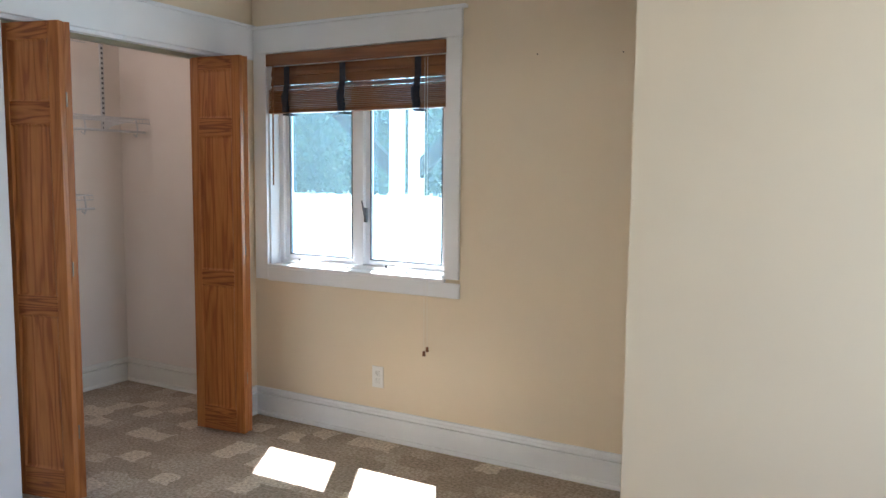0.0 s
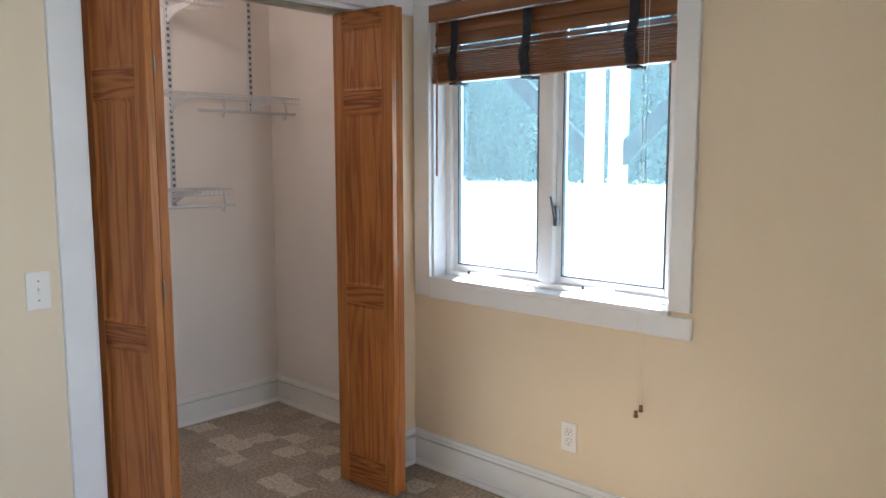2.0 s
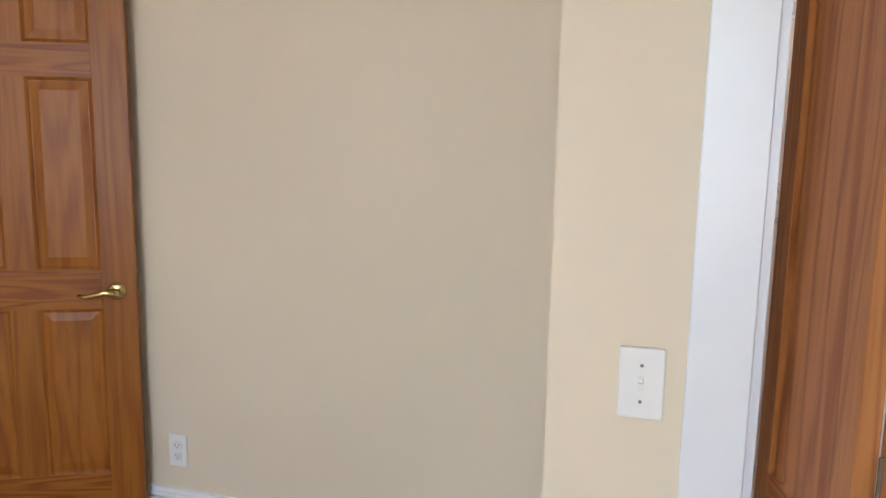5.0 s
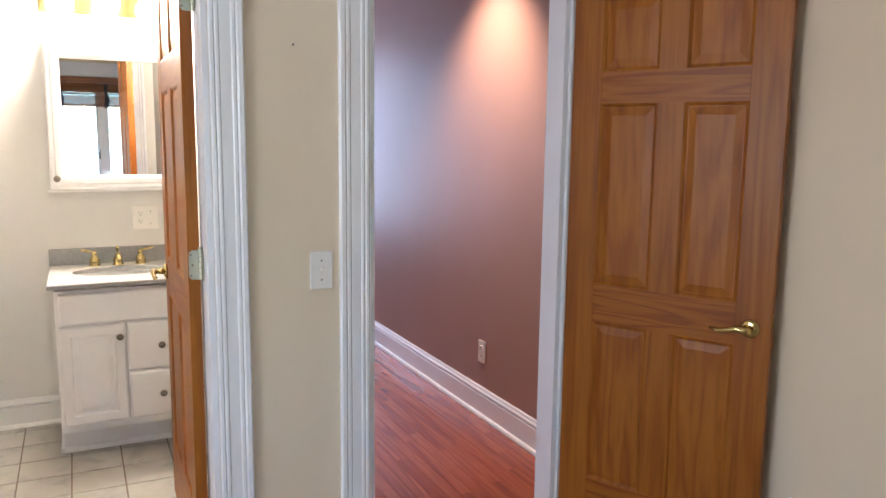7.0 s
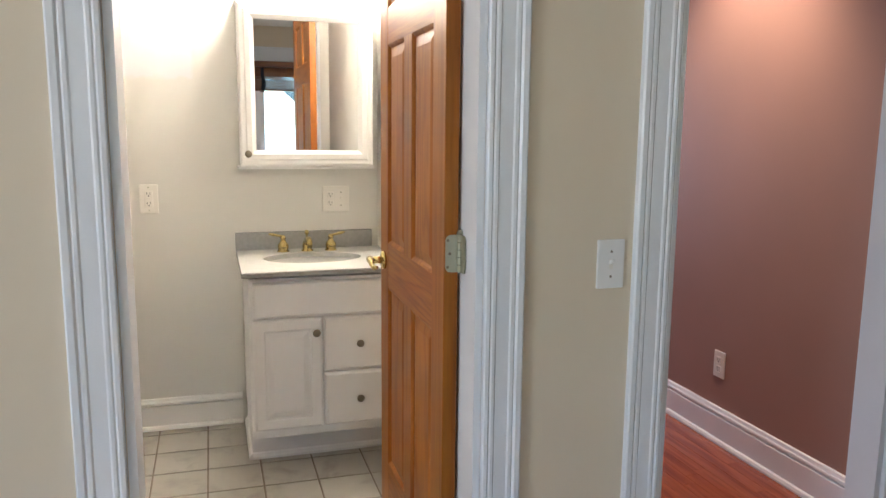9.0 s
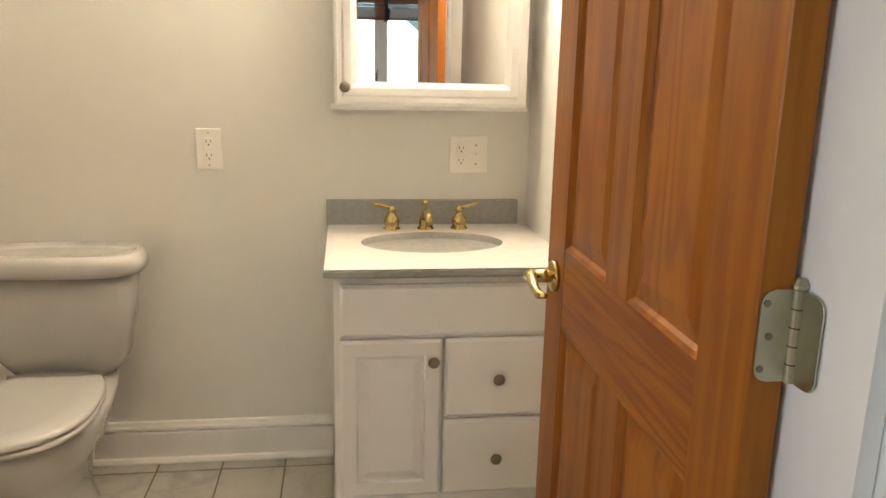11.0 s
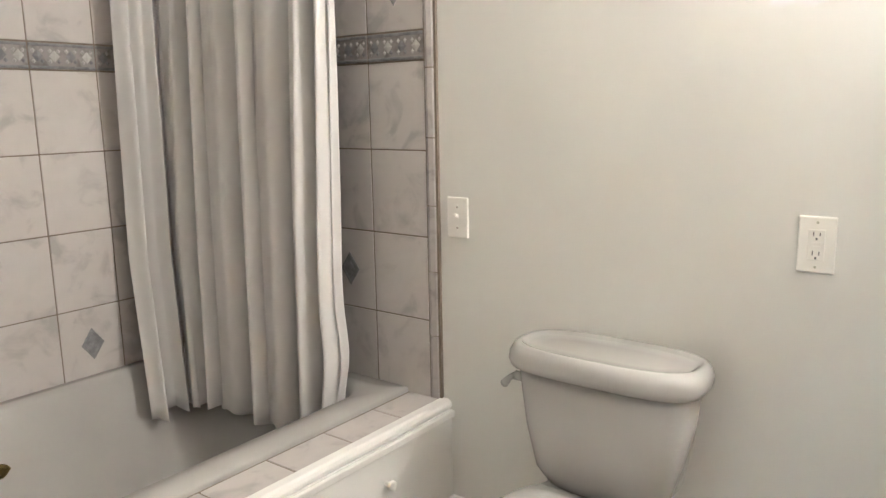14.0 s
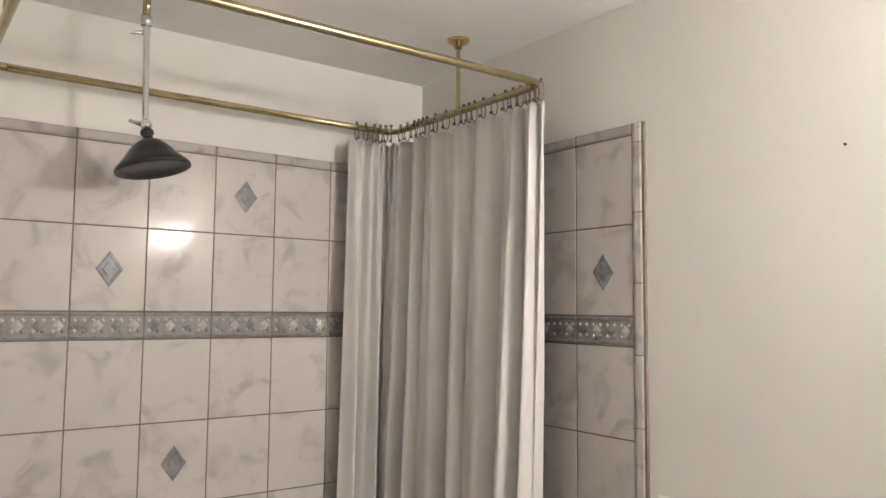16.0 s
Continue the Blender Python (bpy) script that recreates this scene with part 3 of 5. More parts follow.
def six_panel_door(name, m, w, label, toward=-1, side=1, rows=SIX, lever_z=0.872, hinges=True):
    ob = thing(name, m, label, "door", kind="structure")
    bmf, bmr = bmesh.new(), bmesh.new()
    pans = []
    panelled(bmf, bmr, pans, w, 2.03, 0.035, 2, rows, 0.108, 0.088, PINEP, ob)
    part("stile", bmf, PINE, ob)
    part("rail", bmr, PINEX, ob)
    lever(ob, w - 0.06, lever_z, 0.035, toward)
    for z in (0.2, 1.042, 1.83) if hinges else ():
        hinge(ob, z, side)
    bm = box(w - 0.0005, w + 0.0015, -0.012, 0.012, 0.865, 0.925)
    part("latch_plate", bm, BRASS, ob)
    return ob


six_panel_door("door_1", pose(HO[0] - 0.005, 0.045, 0.008, 0, 0, 90 + 27), 0.700, "varnished orange pine six-panel door standing open on the bedroom wall", -1, -1, hinges=False)
six_panel_door("door_2", pose(BO[0] + 0.0415, -0.100, 0.018, 0, 0, -90.6), 0.735, "varnished orange pine six-panel bathroom door standing open", -1, -1, [(0.24, 0.832), (0.975, 1.585), (1.69, 1.925)], 0.915)

BIF = [(0.13, 0.80), (0.885, 1.60), (1.695, 1.945)]


def bifold(name, pivot, mid, end, label, knob):
    ob = thing(name, pose(pivot[0], pivot[1], 0.02), label, "closet door", "bifold closet doors", "structure")
    for n, (a, b) in enumerate(((pivot, mid[0]), (mid[1], end))):
        a, b = Vector(a), Vector(b)
        w = (b - a).length
        leaf_dir = math.degrees(math.atan2(b.y - a.y, b.x - a.x))
        bmf, bmr = bmesh.new(), bmesh.new()
        pans = []
        panelled(bmf, bmr, pans, w, 2.015, 0.028, 1, BIF, 0.055, 0, PINEBP, None)
        leaf = part("leaf", bmf, PINEB, ob)
        leaf.matrix_basis = pose(a.x - pivot[0], a.y - pivot[1], 0, 0, 0, leaf_dir)
        part("rail", bmr, PINEBX, leaf)
        for p in pans:
            p.parent = leaf
        if n and knob:
            k = lathe([(0.006, 0), (0.006, 0.012), (0.016, 0.018), (0.017, 0.026), (0.010, 0.032)], 16, "y")
            bmesh.ops.translate(k, vec=(knob[0], knob[1], 0.86), verts=k.verts)
            part("knob", k, PINEB, leaf, "small turned wooden knob", True)
    for z in (0.30, 1.0, 1.70):
        bm = tube([(mid[0][0] - pivot[0] + 0.004, (mid[0][1] + mid[1][1]) / 2 - pivot[1], z - 0.03), (mid[0][0] - pivot[0] + 0.004, (mid[0][1] + mid[1][1]) / 2 - pivot[1], z + 0.03)], 0.0032, 8)
        part("hinge", bm, OLDBRASS, ob, "small aged brass hinge")
    return ob


bifold("closet_door", (-0.40, 2.540), ((-0.094, 2.610), (-0.100, 2.640)), (-0.41, 2.785), "varnished pine bifold closet door folded open at the jamb", (0.24, 0.015))
bifold("closet_door", (-0.40, 3.800), ((-0.090, 3.650), (-0.080, 3.612)), (-0.40, 3.575), "varnished pine bifold closet door folded open near the window", None)


# ---- window, blind ----
def window():
    x0, x1, z0, z1 = WIN
    bm = box(-0.318, -0.225, WY - 0.02, WY, 0.815, 2.10, 0.002)
    ob = structure("window_1", bm, TRIM, "white painted casement window with two sashes and flat casing")
    part("casing", box(0.945, 1.025, WY - 0.02, WY, 0.9035, 2.10, 0.002), TRIM, ob)
    part("casing", box(-0.318, 1.030, WY - 0.0215, WY, 2.10, 2.235, 0.002), TRIM, ob)
    part("casing", box(-0.326, 1.055, WY - 0.032, WY, 2.235, 2.252, 0.003), TRIM, ob)
    part("apron", box(-0.224, 1.030, WY - 0.022, WY, 0.808, 0.8845, 0.003), TRIM, ob)
    part("window_sill", box(x0 - 0.001, x1, WY - 0.022, WY + 0.10, 0.885, 0.903, 0.002), TRIM, ob)
    bm = box(x0 - 0.001, x0 + 0.012, WY, WY + 0.12, 0.903, z1)
    cuboid(bm, x1 - 0.012, x1 + 0.001, WY, WY + 0.12, 0.903, z1)
    cuboid(bm, x0 + 0.012, x1 - 0.012, WY, WY + 0.12, z1 - 0.012, z1 + 0.001)
    part("jamb_lining", bm, TRIM, ob)
    ya, yb = WY + 0.075, WY + 0.14
    bm = box(x0 + 0.012, x0 + 0.045, ya, yb, 0.903, z1 - 0.012, 0.002)
    cuboid(bm, x1 - 0.045, x1 - 0.012, ya, yb, 0.903, z1 - 0.012, 0.002)
    cuboid(bm, x0 + 0.045, x1 - 0.045, ya, yb, 0.903, 0.927, 0.002)
    cuboid(bm, x0 + 0.045, x1 - 0.045, ya, yb, z1 - 0.045, z1 - 0.012, 0.002)
    cuboid(bm, 0.326, 0.386, ya - 0.006, yb, 0.927, z1 - 0.045, 0.002)
    part("window_frame", bm, TRIM, ob)
    for a, b in ((x0 + 0.045, 0.326), (0.386, x1 - 0.045)):
        z_a, z_b = 0.927, z1 - 0.045
        y_a, y_b = ya + 0.018, yb - 0.012
        bm = box(a + 0.001, a + 0.030, y_a, y_b, z_a, z_b, 0.002)
        cuboid(bm, b - 0.030, b - 0.001, y_a, y_b, z_a, z_b, 0.002)
        cuboid(bm, a + 0.030, b - 0.030, y_a, y_b, z_a, z_a + 0.030, 0.002)
        cuboid(bm, a + 0.030, b - 0.030, y_a, y_b, z_b - 0.030, z_b, 0.002)
        sash = part("sash", bm, TRIM, ob)
        bm = box(a + 0.030, a + 0.036, y_a - 0.002, y_a + 0.014, z_a + 0.03, z_b - 0.03)
        cuboid(bm, b - 0.036, b - 0.030, y_a - 0.002, y_a + 0.014, z_a + 0.03, z_b - 0.03)
        cuboid(bm, a + 0.036, b - 0.036, y_a - 0.002, y_a + 0.014, z_a + 0.03, z_a + 0.036)
        part("gasket", bm, ALU, sash, "grey rubber gasket strip")
        pane = part("pane", box(a + 0.031, b - 0.031, y_a + 0.015, y_a + 0.019, z_a + 0.031, z_b - 0.031), GLASS, sash, "clear window pane")
        pane.visible_shadow = False
        cx = (a + b) / 2 + (0.0 if a < 0.2 else 0.02)
        bm = box(cx - 0.055, cx + 0.055, ya - 0.036, ya + 0.004, 0.903, 0.915, 0.004)
        tube([(cx + 0.02, ya - 0.022, 0.915), (cx + 0.02, ya - 0.026, 0.933), (cx - 0.01, ya - 0.034, 0.941), (cx - 0.06, ya - 0.040, 0.931), (cx - 0.10, ya - 0.044, 0.935)], [0.009, 0.008, 0.006, 0.005, 0.004], 8, bm)
        crank = part("crank", bm, TRIM, ob, "white folding crank operator")
        k = bmesh.new()
        tube([(cx - 0.10, ya - 0.044, 0.929), (cx - 0.10, ya - 0.044, 0.943)], 0.007, 10, k)
        part("crank_knob", k, DARK, crank, "dark crank knob")
    bm = box(0.392, 0.412, ya - 0.012, ya + 0.006, 1.165, 1.245, 0.003)
    tube([(0.402, ya - 0.014, 1.20), (0.400, ya - 0.026, 1.245), (0.394, ya - 0.032, 1.285)], [0.006, 0.005, 0.004], 8, bm)
    part("latch", bm, ALU, ob, "grey sash latch")


window()


def blind():
    x0, x1 = WIN[0] + 0.010, WIN[1] - 0.004
    ob = thing("blind", pose(0, 0, 0), "brown wooden venetian blind raised and bunched in the window", "blind")
    y = WY + 0.018
    part("valance", box(x0 - 0.008, x1 + 0.002, y - 0.040, y - 0.030, 2.027, 2.094, 0.003), SLAT, ob, "stained wooden valance")
    part("headrail", box(x0, x1, y - 0.028, y + 0.03, 2.04, 2.085), BRONZE, ob)

    def slat(z, tilt, w=0.05, h=0.0014):
        bm = box(x0, x1, -w / 2, w / 2, -h, h, 0.0008)
        o = part("slat", bm, SLAT, ob)
        o.matrix_basis = pose(0, y, z, tilt, 0, 0)
        return o
    for z, tilt in ((2.000, 78), (1.949, 76), (1.907, 30)):
        slat(z, tilt, 0.056)
    for k in range(11):
        slat(1.7895 + k * 0.0096, -2 - (k % 3) * 0.8, 0.050 - 0.002 * (k % 2), 0.0033)
    part("bottom_rail", box(x0, x1, y - 0.027, y + 0.027, 1.764, 1.7855, 0.003), SLAT, ob)
    for x in (-0.085, 0.300, 0.770):
        bm = bmesh.new()
        pts = [(x + 0.01, 2.02), (x + 0.012, 1.93), (x, 1.87)]
        for (xa, za), (xb, zb) in zip(pts, pts[1:]):
            vs = [(xa - 0.019, y - 0.034, za), (xa + 0.019, y - 0.034, za), (xb + 0.019, y - 0.036, zb), (xb - 0.019, y - 0.036, zb)]
            f = [bm.verts.new(v) for v in vs] + [bm.verts.new((v[0], v[1] + 0.003, v[2])) for v in vs]
            for q in ((0, 1, 2, 3), (7, 6, 5, 4), (0, 4, 5, 1), (1, 5, 6, 2), (2, 6, 7, 3), (3, 7, 4, 0)):
                bm.faces.new([f[i] for i in q])
        tape = part("ladder_tape", bm, TAPE, ob, "dark blue fabric tape bunched in folds")
        part("tape_end", box(x - 0.01, x + 0.034, y - 0.046, y + 0.02, 1.750, 1.760, 0.002), TAPE, tape)
        rng = random.Random(int(x * 100))
        for k in range(13):
            bm = bmesh.new()
            z = 1.872 - k * 0.0082
            w = 0.021 + 0.004 * rng.random()
            dx = -0.004 * math.sin(k * 0.45) + 0.002 * rng.random()
            tube([(x - w + dx, y - 0.034, z), (x + dx, y - 0.046 - 0.003 * rng.random(), z - 0.003), (x + w + dx, y - 0.034, z - 0.001)], 0.005, 8, bm)
            part("fold", bm, TAPE, tape, "", True)
    wand = tube([(x0 + 0.052, y - 0.046, 2.03), (x0 + 0.050, y - 0.048, 1.36)], 0.0045, 8)
    part("wand", wand, SLAT, ob)
    for dx, z1_ in ((0.008, 0.497), (0.024, 0.522)):
        bm = tube([(0.822 + dx, y - 0.048, 2.03), (0.826 + dx, y - 0.050, 1.2), (0.830 + dx * 1.2, y - 0.052, z1_ + 0.02)], 0.0010, 6)
        cord = part("cord", bm, IVORY, ob, "thin pull cord")
        t = lathe([(0.003, 0.026), (0.008, 0.022), (0.006, 0.014), (0.009, 0.008), (0.008, 0.0)], 12)
        bmesh.ops.translate(t, vec=(0.830 + dx * 1.2, y - 0.052, z1_), verts=t.verts)
        part("tassel", t, SLAT, cord, "small wooden tassel", True)


blind()


# ---- closet shelves ----
def closet_shelf(y0, y1, z, label, rod=None):
    """A white wire shelf with front lip, on brackets."""
    ob = thing("wire_shelf", pose(-1.61, (y0 + y1) / 2, z), label, "shelf", "wire closet shelves")
    o = (-1.61, (y0 + y1) / 2, z)
    L = y1 - y0
    bm = bmesh.new()
    n = int(L / 0.026)
    for k in range(n + 1):
        yy = -L / 2 + L * k / n
        tube([(0.008, yy, 0.0), (0.30, yy, 0.0), (0.303, yy, -0.028)], 0.0014, 5, bm)
    tagged(part("cross_wires", bm, WIRE, ob), kind="stuff")
    for x, zz in ((0.008, -0.003), (0.15, -0.004), (0.300, -0.003), (0.303, -0.030)):
        part("long_wire", tube([(x, -L / 2, zz), (x, L / 2, zz)], 0.003, 6), WIRE, ob)
    if rod:
        a, b = rod
        part("hanging_rod", tube([(0.27, a - o[1], -0.085), (0.27, b - o[1], -0.085)], 0.0075, 10), WIRE, ob, "white hanging rod under the shelf")
        for yy in (a + 0.25 * (b - a), b - 0.06):
            bm = tube([(0.26, yy - o[1], -0.01), (0.27, yy - o[1], -0.05), (0.275, yy - o[1], -0.085), (0.26, yy - o[1], -0.115), (0.235, yy - o[1], -0.10)], 0.005, 6)
            part("rod_hook", bm, WIRE, ob)
    return ob


closet_shelf(2.40, 4.05, 1.765, "white wire closet shelf with a hanging rod on wall brackets", (3.46, 4.04))
closet_shelf(2.40, 3.62, 1.285, "short white wire shelf low in the closet", (2.5, 3.65))
closet_shelf(2.40, 3.60, 2.215, "high white wire shelf near the closet ceiling")
for yy in (3.45, 3.93):
    za, zb = (1.185, 2.42) if yy < 3.5 else (1.69, 2.42)
    ob = thing("shelf_standard", pose(-1.61, yy, za), "white slotted metal shelf standard screwed to the closet wall", "shelf bracket", "slotted shelf standards")
    part("rail", box(0, 0.012, -0.012, 0.012, 0, zb - za), WIRE, ob)
    bm = bmesh.new()
    for k in range(int((zb - za) / 0.032)):
        cuboid(bm, 0.0121, 0.0128, -0.0075, 0.0075, 0.012 + k * 0.032, 0.027 + k * 0.032)
    tagged(part("slots", bm, ALU, ob, "dark slots"), kind="stuff")
    for zz in ((1.765, 1.285, 2.215) if yy < 3.5 else (1.765,)):
        bm = bmesh.new()
        pts = [(0.0125, zz - za - 0.006), (0.29, zz - za - 0.006), (0.285, zz - za - 0.02), (0.10, zz - za - 0.045), (0.0125, max(zz - za - 0.085, 0.001))]
        f = [[bm.verts.new((x, s, z)) for x, z in pts] for s in (-0.0015, 0.0015)]
        bm.faces.new(f[0][::-1]), bm.faces.new(f[1])
        for k in range(5):
            bm.faces.new((f[0][k], f[0][(k + 1) % 5], f[1][(k + 1) % 5], f[1][k]))
        part("bracket", bm, WIRE, ob)


# ---- outlets and switches ----
def plate(name, m, kind, label, group, mat=PLATE, w=0.072, h=0.118):
    """A wall plate; its face looks along local -y."""
    ob = thing(name, m, label, "switch" if kind == "switch" else "outlet", group)
    part("cover_plate", box(-w / 2, w / 2, -0.0075, 0, -h / 2, h / 2, 0.003, 2), mat, ob)

    def sockets(cx):
        for dz in (0.0195, -0.0195):
            bm = box(cx - 0.0165, cx + 0.0165, -0.0100, -0.005, dz - 0.0145, dz + 0.0145, 0.005, 2)
            s = part("socket", bm, mat, ob)
            bm = box(cx - 0.0075, cx - 0.0055, -0.0104, -0.0099, dz - 0.002, dz + 0.008)
            cuboid(bm, cx + 0.0055, cx + 0.0075, -0.0104, -0.0099, dz - 0.001, dz + 0.007)
            cuboid(bm, cx - 0.002, cx + 0.002, -0.0104, -0.0099, dz - 0.010, dz - 0.005)
            part("slots", bm, DARK, s, "dark socket slots")

    def toggle(cx):
        part("toggle_slot", box(cx - 0.005, cx + 0.005, -0.0082, -0.0074, -0.012, 0.012), IVORY, ob)
        bm = box(-0.004, 0.004, -0.016, 0, -0.004, 0.004, 0.001)
        t = part("toggle", bm, mat, ob)
        t.matrix_basis = pose(cx, -0.005, 0.003, -25, 0, 0)
        bm = tube([(cx, -0.0084, 0.030), (cx, -0.0074, 0.030)], 0.003, 8)
        part("screw", bm, OLDBRASS, ob, "small screw head")
        part("screw", tube([(cx, -0.0084, -0.030), (cx, -0.0074, -0.030)], 0.003, 8), OLDBRASS, ob, "small screw head")

    if kind == "guarded":
        part("insert", box(-0.0168, 0.0168, -0.0095, -0.005, -0.034, 0.034, 0.0012), mat, ob, "raised rectangular outlet insert")
        for dz in (0.021, -0.021):
            bm = box(-0.0075, -0.0055, -0.0101, -0.0094, dz - 0.002, dz + 0.008)
            cuboid(bm, 0.0055, 0.0075, -0.0101, -0.0094, dz - 0.001, dz + 0.007)
            cuboid(bm, -0.002, 0.002, -0.0101, -0.0094, dz - 0.010, dz - 0.005)
            part("slots", bm, DARK, ob, "dark socket slots")
        for dz in (0.0045, -0.0045):
            part("test_button", box(-0.009, 0.009, -0.0105, -0.0094, dz - 0.0025, dz + 0.0025, 0.0006), mat, ob)
        for dz in (0.049, -0.049):
            part("screw", tube([(0, -0.0084, dz), (0, -0.007, dz)], 0.003, 8), NICKEL, ob, "small screw head")
    elif kind == "outlet":
        sockets(0)
    elif kind == "switch":
        toggle(0)
    else:
        sockets(-0.024)
        toggle(0.024)
    return ob


plate("wall_outlet", pose(0.534, WY, 0.337), "outlet", "white duplex outlet below the bedroom window", "wall outlets")
plate("wall_outlet", pose(RX, 0.77, 0.305, 0, 0, 90), "outlet", "white duplex outlet low on the wall behind the door", "wall outlets")
plate("wall_outlet", pose(HX, -1.13, 0.345, 0, 0, 90), "outlet", "pale duplex outlet low on the mauve hall wall", "wall outlets", IVORY)
plate("wall_outlet", pose(1.162, BY, 1.045, 0, 0, 180), "guarded", "ivory outlet with raised insert on the bathroom wall above the toilet", "wall outlets", IVORY, 0.076, 0.124)
plate("wall_outlet", pose(0.362, BY, 1.033, 0, 0, 180), "both", "ivory two-gang plate with outlet and switch above the vanity", "wall outlets", IVORY, 0.122, 0.118)
plate("light_switch", pose(CX, 2.338, 1.030, 0, 0, 90), "switch", "white toggle switch beside the closet", "light switches")
plate("light_switch", pose(0.0, 0, 1.038, 0, 0, 180), "switch", "white toggle switch between the two doorways", "light switches")
plate("light_switch", pose(2.117, BY, 1.036, 0, 0, 180), "switch", "ivory toggle switch beside the tub tiles", "light switches", IVORY)
for place, rz in (((0.078, 0, 1.715), 180), ((1.634, BY, 1.961), 180), ((1.42, WY, 1.99), 0), ((1.824, WY, 1.974), 0)):
    ob = thing("wall_nail", pose(*place, 0, 0, rz), "small dark nail stuck in a painted wall", "nail", "wall nails")
    part("head", tube([(0, 0, 0), (0, -0.006, 0.001)], 0.003, 8), DARK, ob)


# ---- vanity ----
VX0, VX1, VY = BX0 + 0.002, 0.785, -1.33


def raised(x0, x1, z0, z1, name, parent, flat=False, y=VY):
    """A cabinet front with a bevelled edge; a door has a raised field."""
    bm = bmesh.new()
    steps = [(0, 0), (0, 0.012), (0.008, 0.019)]
    if not flat:
        steps += [(0.042, 0.019), (0.046, 0.011), (0.054, 0.011), (0.074, 0.018)]
    rings = [[bm.verts.new((x, y + d, z)) for x, z in ((x0 + i, z0 + i), (x1 - i, z0 + i), (x1 - i, z1 - i), (x0 + i, z1 - i))] for i, d in steps]
    bm.faces.new(rings[0])
    for p, q in zip(rings, rings[1:]):
        for k in range(4):
            bm.faces.new((p[k], p[(k + 1) % 4], q[(k + 1) % 4], q[k]))
    bm.faces.new(rings[-1])
    bmesh.ops.recalc_face_normals(bm, faces=bm.faces)
    return part(name, bm, CAB, parent)


def cab_knob(x, y, z, parent, out=(0, 1, 0)):
    bm = lathe([(0.005, 0), (0.005, 0.012), (0.013, 0.016), (0.0155, 0.021), (0.013, 0.026), (0.005, 0.028)], 20, "y")
    bmesh.ops.transform(bm, matrix=Matrix.Rotation(math.pi, 4, "Z"), verts=bm.verts)
    bmesh.ops.translate(bm, vec=(x, y, z), verts=bm.verts)
    return part("knob", bm, OLDBRASS, parent, "round antique brass knob", True)


van = thing("vanity_cabinet", pose(0, 0, 0), "white painted vanity cabinet with one door and two drawers", "cabinet")
bm = box(VX0, VX1, BY + 0.001, VY, 0.140, 0.779, 0.0015)
part("body", bm, CAB, van)
bm = box(VX0 + 0.01, VX1 - 0.004, BY + 0.002, VY - 0.105, FZ, 0.139)
part("plinth", bm, CAB, van)
SHOE = [(0, 0), (0.014, 0), (0.014, 0.01), (0.008, 0.022), (0, 0.026)]
bm = moulding(SHOE, (VX1 - 0.004, BY + 0.02, FZ), (VX1 - 0.004, VY - 0.091, FZ), (1, 0, 0), (0, 0, 1))
moulding(SHOE, (VX0 + 0.01, VY - 0.105, FZ), (VX1 - 0.005, VY - 0.105, FZ), (0, 1, 0), (0, 0, 1), bm)
part("shoe_moulding", bm, CAB, van)
raised(0.222, 0.770, 0.628, 0.765, "false_front", van, True)
d = raised(0.508, 0.772, 0.175, 0.618, "door", van)
cab_knob(0.532, VY + 0.019, 0.563, d)
d = raised(0.222, 0.500, 0.400, 0.618, "drawer", van, True)
cab_knob(0.360, VY + 0.019, 0.510, d)
d = raised(0.222, 0.500, 0.175, 0.390, "drawer", van, True)
cab_knob(0.360, VY + 0.019, 0.283, d)


